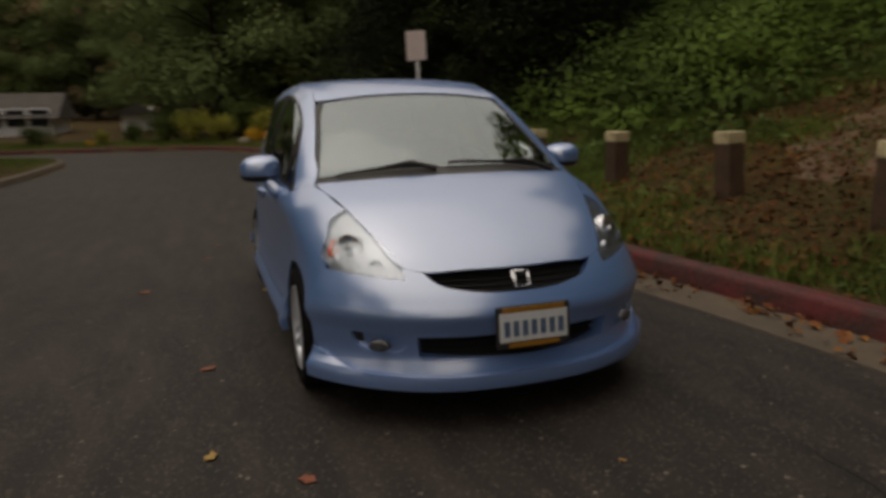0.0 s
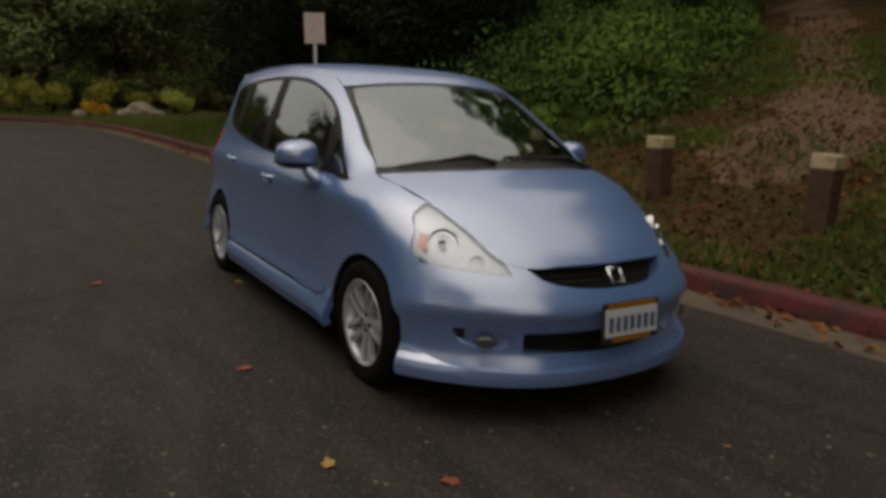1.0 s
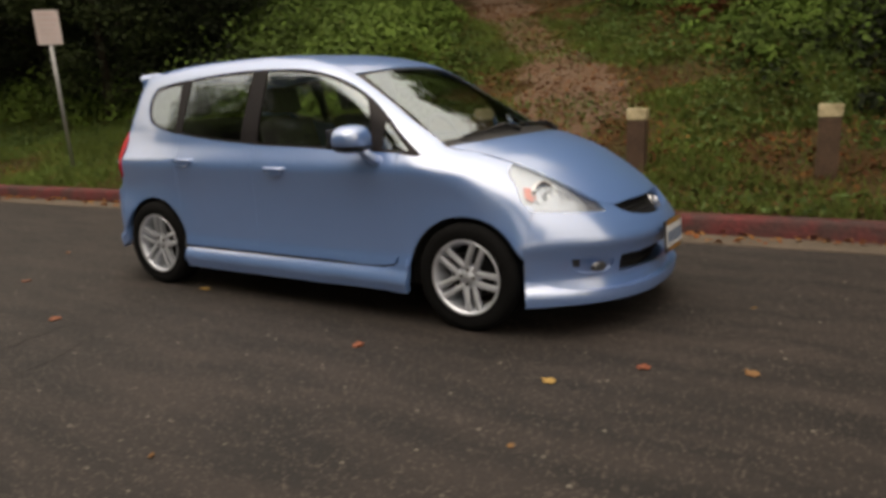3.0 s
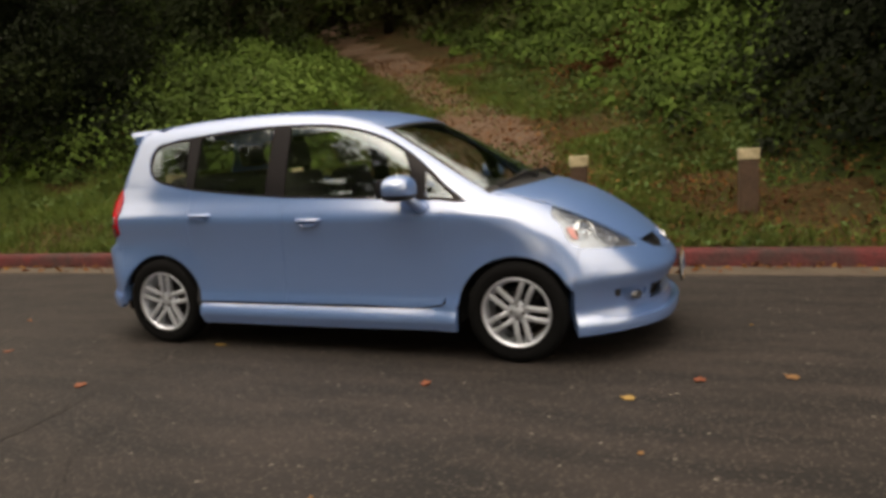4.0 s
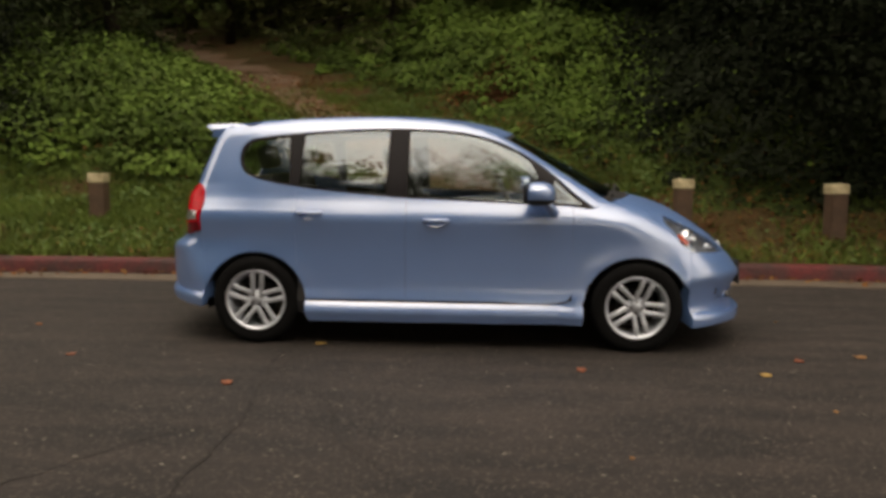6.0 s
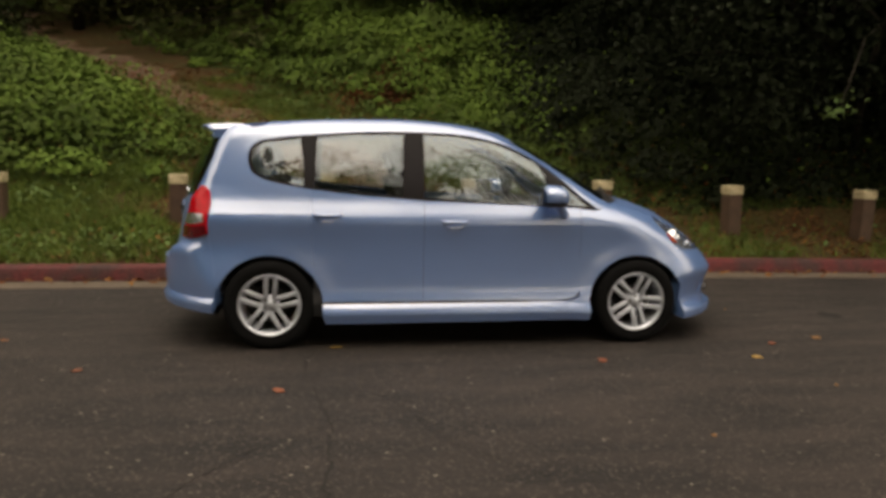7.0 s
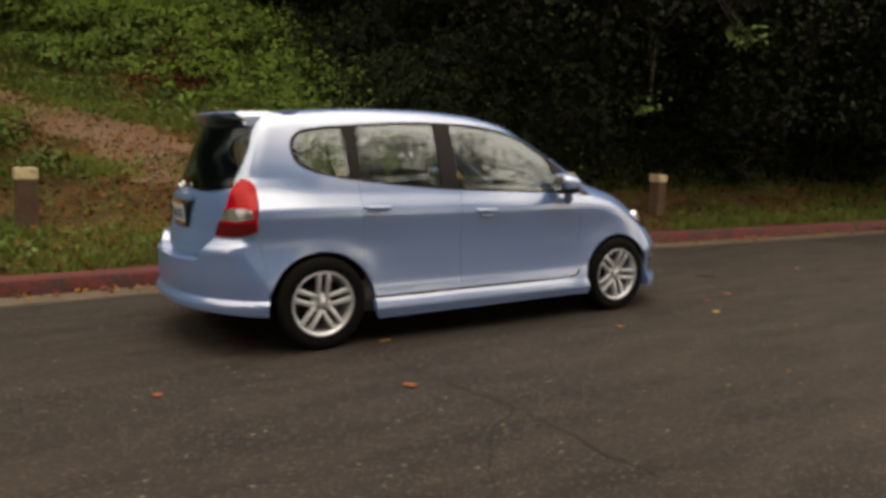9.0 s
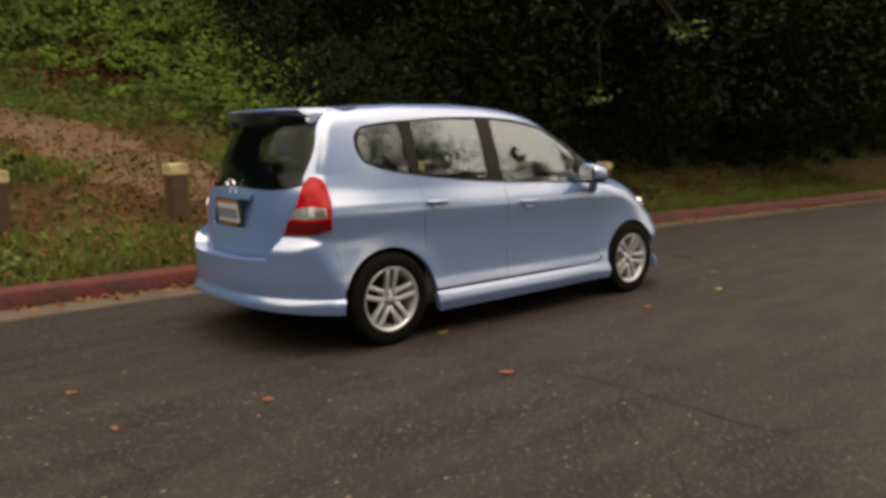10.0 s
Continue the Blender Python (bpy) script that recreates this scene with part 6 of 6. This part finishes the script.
leaning_tree([[(5.8, -11.5, 1.0), (4.7, -10.85, 1.7), (3.7, -10.3, 2.6), (2.7, -9.8, 3.9)], [(5.8, -11.6, 1.0), (4.9, -11.5, 1.9), (4.1, -11.1, 3.0), (3.4, -10.9, 4.4)]], [((2.7, -9.7, 3.9), (3.7, -10.3, 2.6), 40), ((3.4, -10.9, 4.3), (4.1, -11.1, 3.0), 40)], "two thin pale stems leaning out of the dark wood")
leaning_tree([[(5.2, -7.3, 0.9), (4.6, -7.0, 2.2), (3.8, -6.6, 3.2), (2.9, -6.3, 3.6)]], [((1.65, -6.05, 2.85), (2.9, -6.3, 3.6), 55), ((2.0, -6.3, 2.95), (2.9, -6.3, 3.6), 30), ((2.5, -5.1, 1.95), (3.8, -6.6, 3.2), 30), ((2.3, -4.9, 3.6), (2.9, -6.3, 3.6), 40), ((3.2, -3.9, 3.9), (3.8, -6.6, 3.2), 50)], "slender tree reaching over the verge with pale green sprigs")

# a dry brown bramble patch on the slope
n = 1500
x, y = rng.normal(10.5, 0.42, n), rng.normal(-0.25, 0.45, n)
z = H(x, y) + M(x, y) * rng.random(n) * 0.55 + 0.05
DRY = leaf_material("dry_leaf", (0.1208, 0.0450, 0.0176), (0.0630, 0.0300, 0.0123))
tagged(new("dry_bramble", leaf_mesh("dry_bramble", np.stack([x, y, z], 1), up_normals(n, 0.8), rng.uniform(0.07, 0.13, n), DRY, rng)), "dry red-brown bramble patch on the bank", "bramble", kind="stuff")

# shrubs, flowers and boulders at the bend
S1 = shrub("shrub", "rounded yellow-green shrub in a planted bed", 1.0, SHRUB, 1500, 0.10)
S2 = shrub("dark_shrub", "dark green garden shrub", 1.0, CROWN, 1500, 0.10)
S3 = shrub("flowering_shrub", "low shrub with bright yellow flowers", 0.5, YELLOW, 900, 0.07)
LIME = leaf_material("lime_leaf", (0.4410, 0.4600, 0.1056), (0.3150, 0.3600, 0.0792))
S4 = shrub("lime_shrub", "pale lime-green rounded shrub", 1.0, LIME, 1500, 0.09)
for proto, rows in ((S1, [(-0.2, 28.0, 1.0), (1.5, 28.2, 1.1), (-1.3, 28.8, 1.2), (3.0, 28.4, 0.7), (-5.2, 30.2, 0.6)]), (S2, [(0.6, 29.4, 1.5), (2.4, 29.6, 1.4), (-2.6, 29.6, 1.3), (-4.0, 31.0, 0.8), (5.2, 28.6, 1.6), (-8.0, 32.5, 0.9)]), (S3, [(0.9, 26.9, 1.0), (1.5, 27.2, 0.8), (-5.6, 29.8, 0.5)]), (S4, [(4.1, 27.2, 0.9)])):
    for i, (x, y, s) in enumerate(rows):
        ob = proto if i == 0 else copy_thing(proto, Matrix())
        ob.matrix_basis = pose(x, y, float(H(np.array([x]), np.array([y]))[0]) - 0.05, 0, 0, 50 * i) @ Matrix.Diagonal((s, s, s, 1))
for x, y, s in ((2.8, 26.9, 0.55), (2.2, 26.6, 0.35), (3.3, 26.3, 0.30), (0.6, 26.7, 0.28)):
    bm = bmesh.new()
    bmesh.ops.create_icosphere(bm, subdivisions=3, radius=s)
    for v in bm.verts:
        v.co *= 1 + 0.25 * noise.noise(v.co * 2.2 / s + Vector((x, y, 0)))
        v.co.z *= 0.7
    me = bpy.data.meshes.new("boulder")
    bm.to_mesh(me)
    bm.free()
    me.materials.append(ROCK)
    ob = tagged(new("boulder", me), "rough grey-brown boulder in the planted bed", "boulder")
    ob.location = (x, y, float(H(np.array([x]), np.array([y]))[0]) + 0.1 * s)


# houses beyond the bend
def house(at, turn, wide, deep, tall):
    h = empty("house", pose(*at, 0, 0, turn), "white house with a dark roof beyond the trees", "house")
    part("wall", box(wide, deep, tall, (0, 0, tall / 2), 0.02), HOUSE_WHITE, h)
    v = [(-wide / 2 - 0.4, -deep / 2 - 0.4, tall), (wide / 2 + 0.4, -deep / 2 - 0.4, tall), (wide / 2 + 0.4, deep / 2 + 0.4, tall), (-wide / 2 - 0.4, deep / 2 + 0.4, tall), (-wide / 2 - 0.4, 0, tall + 0.36 * deep), (wide / 2 + 0.4, 0, tall + 0.36 * deep)]
    child("roof", mesh_of("roof", v, [(0, 1, 5, 4), (2, 3, 4, 5), (1, 2, 5), (3, 0, 4), (0, 3, 2, 1)], ROOFING), h)
    for k in range(3):
        x = -wide / 3 + k * wide / 3
        w = part("window", box(1.1, 0.06, 1.1, (x, -deep / 2 - 0.02, 1.5), 0.01), HOUSE_WHITE, h)
        part("pane", box(0.92, 0.02, 0.92, (x, -deep / 2 - 0.065, 1.5)), DARK_GLASS, w)


house((-4.75, 44, 0.0), 96, 4, 1.7, 1.6)
house((-10.6, 43.5, 0.0), -4, 3.6, 4, 1.5)

# ---- fallen leaves on the road, one by one ----
leaf_me = []
for k in range(3):
    n = 14
    v = [(0, 0, 0.006)]
    for i in range(n):
        a = 2 * math.pi * i / n
        r = 0.055 * (0.62 + 0.38 * abs(math.sin(2.5 * a + k))) * (1.15 if i < 2 else 1)
        v.append((r * math.cos(a), r * 0.75 * math.sin(a), 0.004 + 0.012 * noise.noise((3 * math.cos(a) + k, 3 * math.sin(a), k))))
    v += [(p[0] * 0.98, p[1] * 0.98, p[2] - 0.003) for p in v]
    f = [(0, 1 + i, 1 + (i + 1) % n) for i in range(n)] + [(n + 1, n + 2 + (i + 1) % n, n + 2 + i) for i in range(n)] + [(1 + i, n + 2 + i, n + 2 + (i + 1) % n, 1 + (i + 1) % n) for i in range(n)]
    leaf_me.append(mesh_of("fallen_leaf", v, f, material("road_leaf", ((0.34, 0.12, 0.04), (0.34, 0.19, 0.055), (0.22, 0.075, 0.035))[k], rough=0.6, vary=0.25, size=30, fine=120, objects=0.3)))
for i, (x, y, k, s) in enumerate(((-1.25, -0.84, 0, 1.1), (-1.254, -1.874, 1, 1.0), (-0.93, -2.185, 0, 1.0), (-1.674, 1.10, 0, 1.2), (-0.81, 0.808, 1, 1.1), (-1.213, 2.258, 2, 1.0), (-0.8, -2.61, 1, 1.1), (-1.85, -1.99, 1, 0.4), (-1.11, 2.93, 2, 0.7), (-0.47, 2.95, 2, 0.8), (0.18, -2.46, 1, 0.4), (-2.5, -0.9, 1, 0.4), (-0.2, -4.6, 1, 0.8), (0.6, -5.2, 0, 0.8))):
    ob = tagged(new("fallen_leaf", leaf_me[k]), ("orange", "yellow", "red-brown")[k] + " fallen leaf lying on the asphalt", "leaf", "leaves on the road")
    ob.matrix_basis = pose(x, y, 0.004, 0, 0, 67 * i) @ Matrix.Diagonal((0.68 * s, 0.68 * s, 1, 1))



# ---- cracks and patches in the asphalt ----
TAR = material("crack_dark", (0.013, 0.011, 0.0095), rough=0.9, vary=0.3, size=5, fine=60)


def crack(points, width):
    r = np.random.default_rng(len(points) * 7 + int(abs(points[0][0]) * 100))
    p = smooth_line(points, 0.05)
    p = p + np.cumsum(r.normal(size=p.shape) * 0.004, axis=0) + r.normal(size=p.shape) * 0.008
    d = np.gradient(p, axis=0)
    d /= np.linalg.norm(d, axis=1, keepdims=True) + 1e-9
    n = np.stack([-d[:, 1], d[:, 0]], 1)
    w = width * (0.35 + np.abs(r.normal(size=len(p))) * 0.6)
    w[0] = w[-1] = 0.001
    v, f = [], []
    for a, b, c in zip(p, n, w):
        v += [(a[0] - b[0] * c, a[1] - b[1] * c, 0.004), (a[0] + b[0] * c, a[1] + b[1] * c, 0.004)]
    f = [(2 * i, 2 * i + 1, 2 * i + 3, 2 * i + 2) for i in range(len(p) - 1)]
    child("crack", mesh_of("crack", v, f, TAR), road)


crack([(-0.75, 0.93), (-1.1, 0.99), (-1.35, 0.97), (-1.6, 0.92), (-1.9, 0.87), (-2.2, 0.81), (-2.45, 0.82), (-2.8, 0.82), (-3.1, 0.81)], 0.0055)
crack([(1.4, -3.2), (1.1, -3.3), (0.7, -3.1), (0.3, -3.2), (0.0, -3.1)], 0.003)
crack([(1.5, -1.4), (1.2, -2.0), (0.9, -2.4), (0.8, -3.0), (0.2, -3.7)], 0.0028)
crack([(1.45, 2.6), (1.0, 2.7), (0.6, 2.6)], 0.0028)
crack([(-2.2, 0.81), (-2.5, 1.15), (-2.9, 1.4), (-3.3, 1.9)], 0.0035)
crack([(-1.6, 0.92), (-1.9, 0.5), (-2.4, 0.3), (-2.9, -0.1)], 0.003)
crack([(-1.2, 3.2), (-1.6, 3.0), (-2.1, 3.1), (-2.6, 2.9), (-3.2, 3.0)], 0.0035)
# crazed asphalt beside the gutter: a net of fine cracks
net = np.random.default_rng(5)
knots = {}
for i in range(8):
    for j in range(9):
        knots[i, j] = (0.35 + 0.20 * i + net.uniform(-0.07, 0.07) + 0.10 * (j % 2), -4.7 + 0.22 * j + net.uniform(-0.07, 0.07))
for i in range(8):
    for j in range(9):
        for di, dj in ((1, 0), (0, 1)):
            if (i + di, j + dj) in knots and net.random() < 0.62:
                a, b = np.array(knots[i, j]), np.array(knots[i + di, j + dj])
                crack([tuple(a), tuple((a + b) / 2 + net.uniform(-0.02, 0.02, 2)), tuple(b)], 0.0026)
for x, y, s in ((-0.06, -3.25, 0.16), (-0.9, -4.3, 0.12)):
    n = 16
    v = [(x + s * (0.8 + 0.3 * noise.noise((math.cos(a) * 1.5 + x, math.sin(a) * 1.5, y))) * math.cos(a), y + 0.6 * s * (0.8 + 0.3 * noise.noise((math.cos(a) * 1.5, math.sin(a) * 1.5 + y, x))) * math.sin(a), 0.005) for a in np.linspace(0, 2 * math.pi, n, endpoint=False)]
    child("stain", mesh_of("stain", v, [tuple(range(n))], TAR), road, "dark patch on the asphalt")
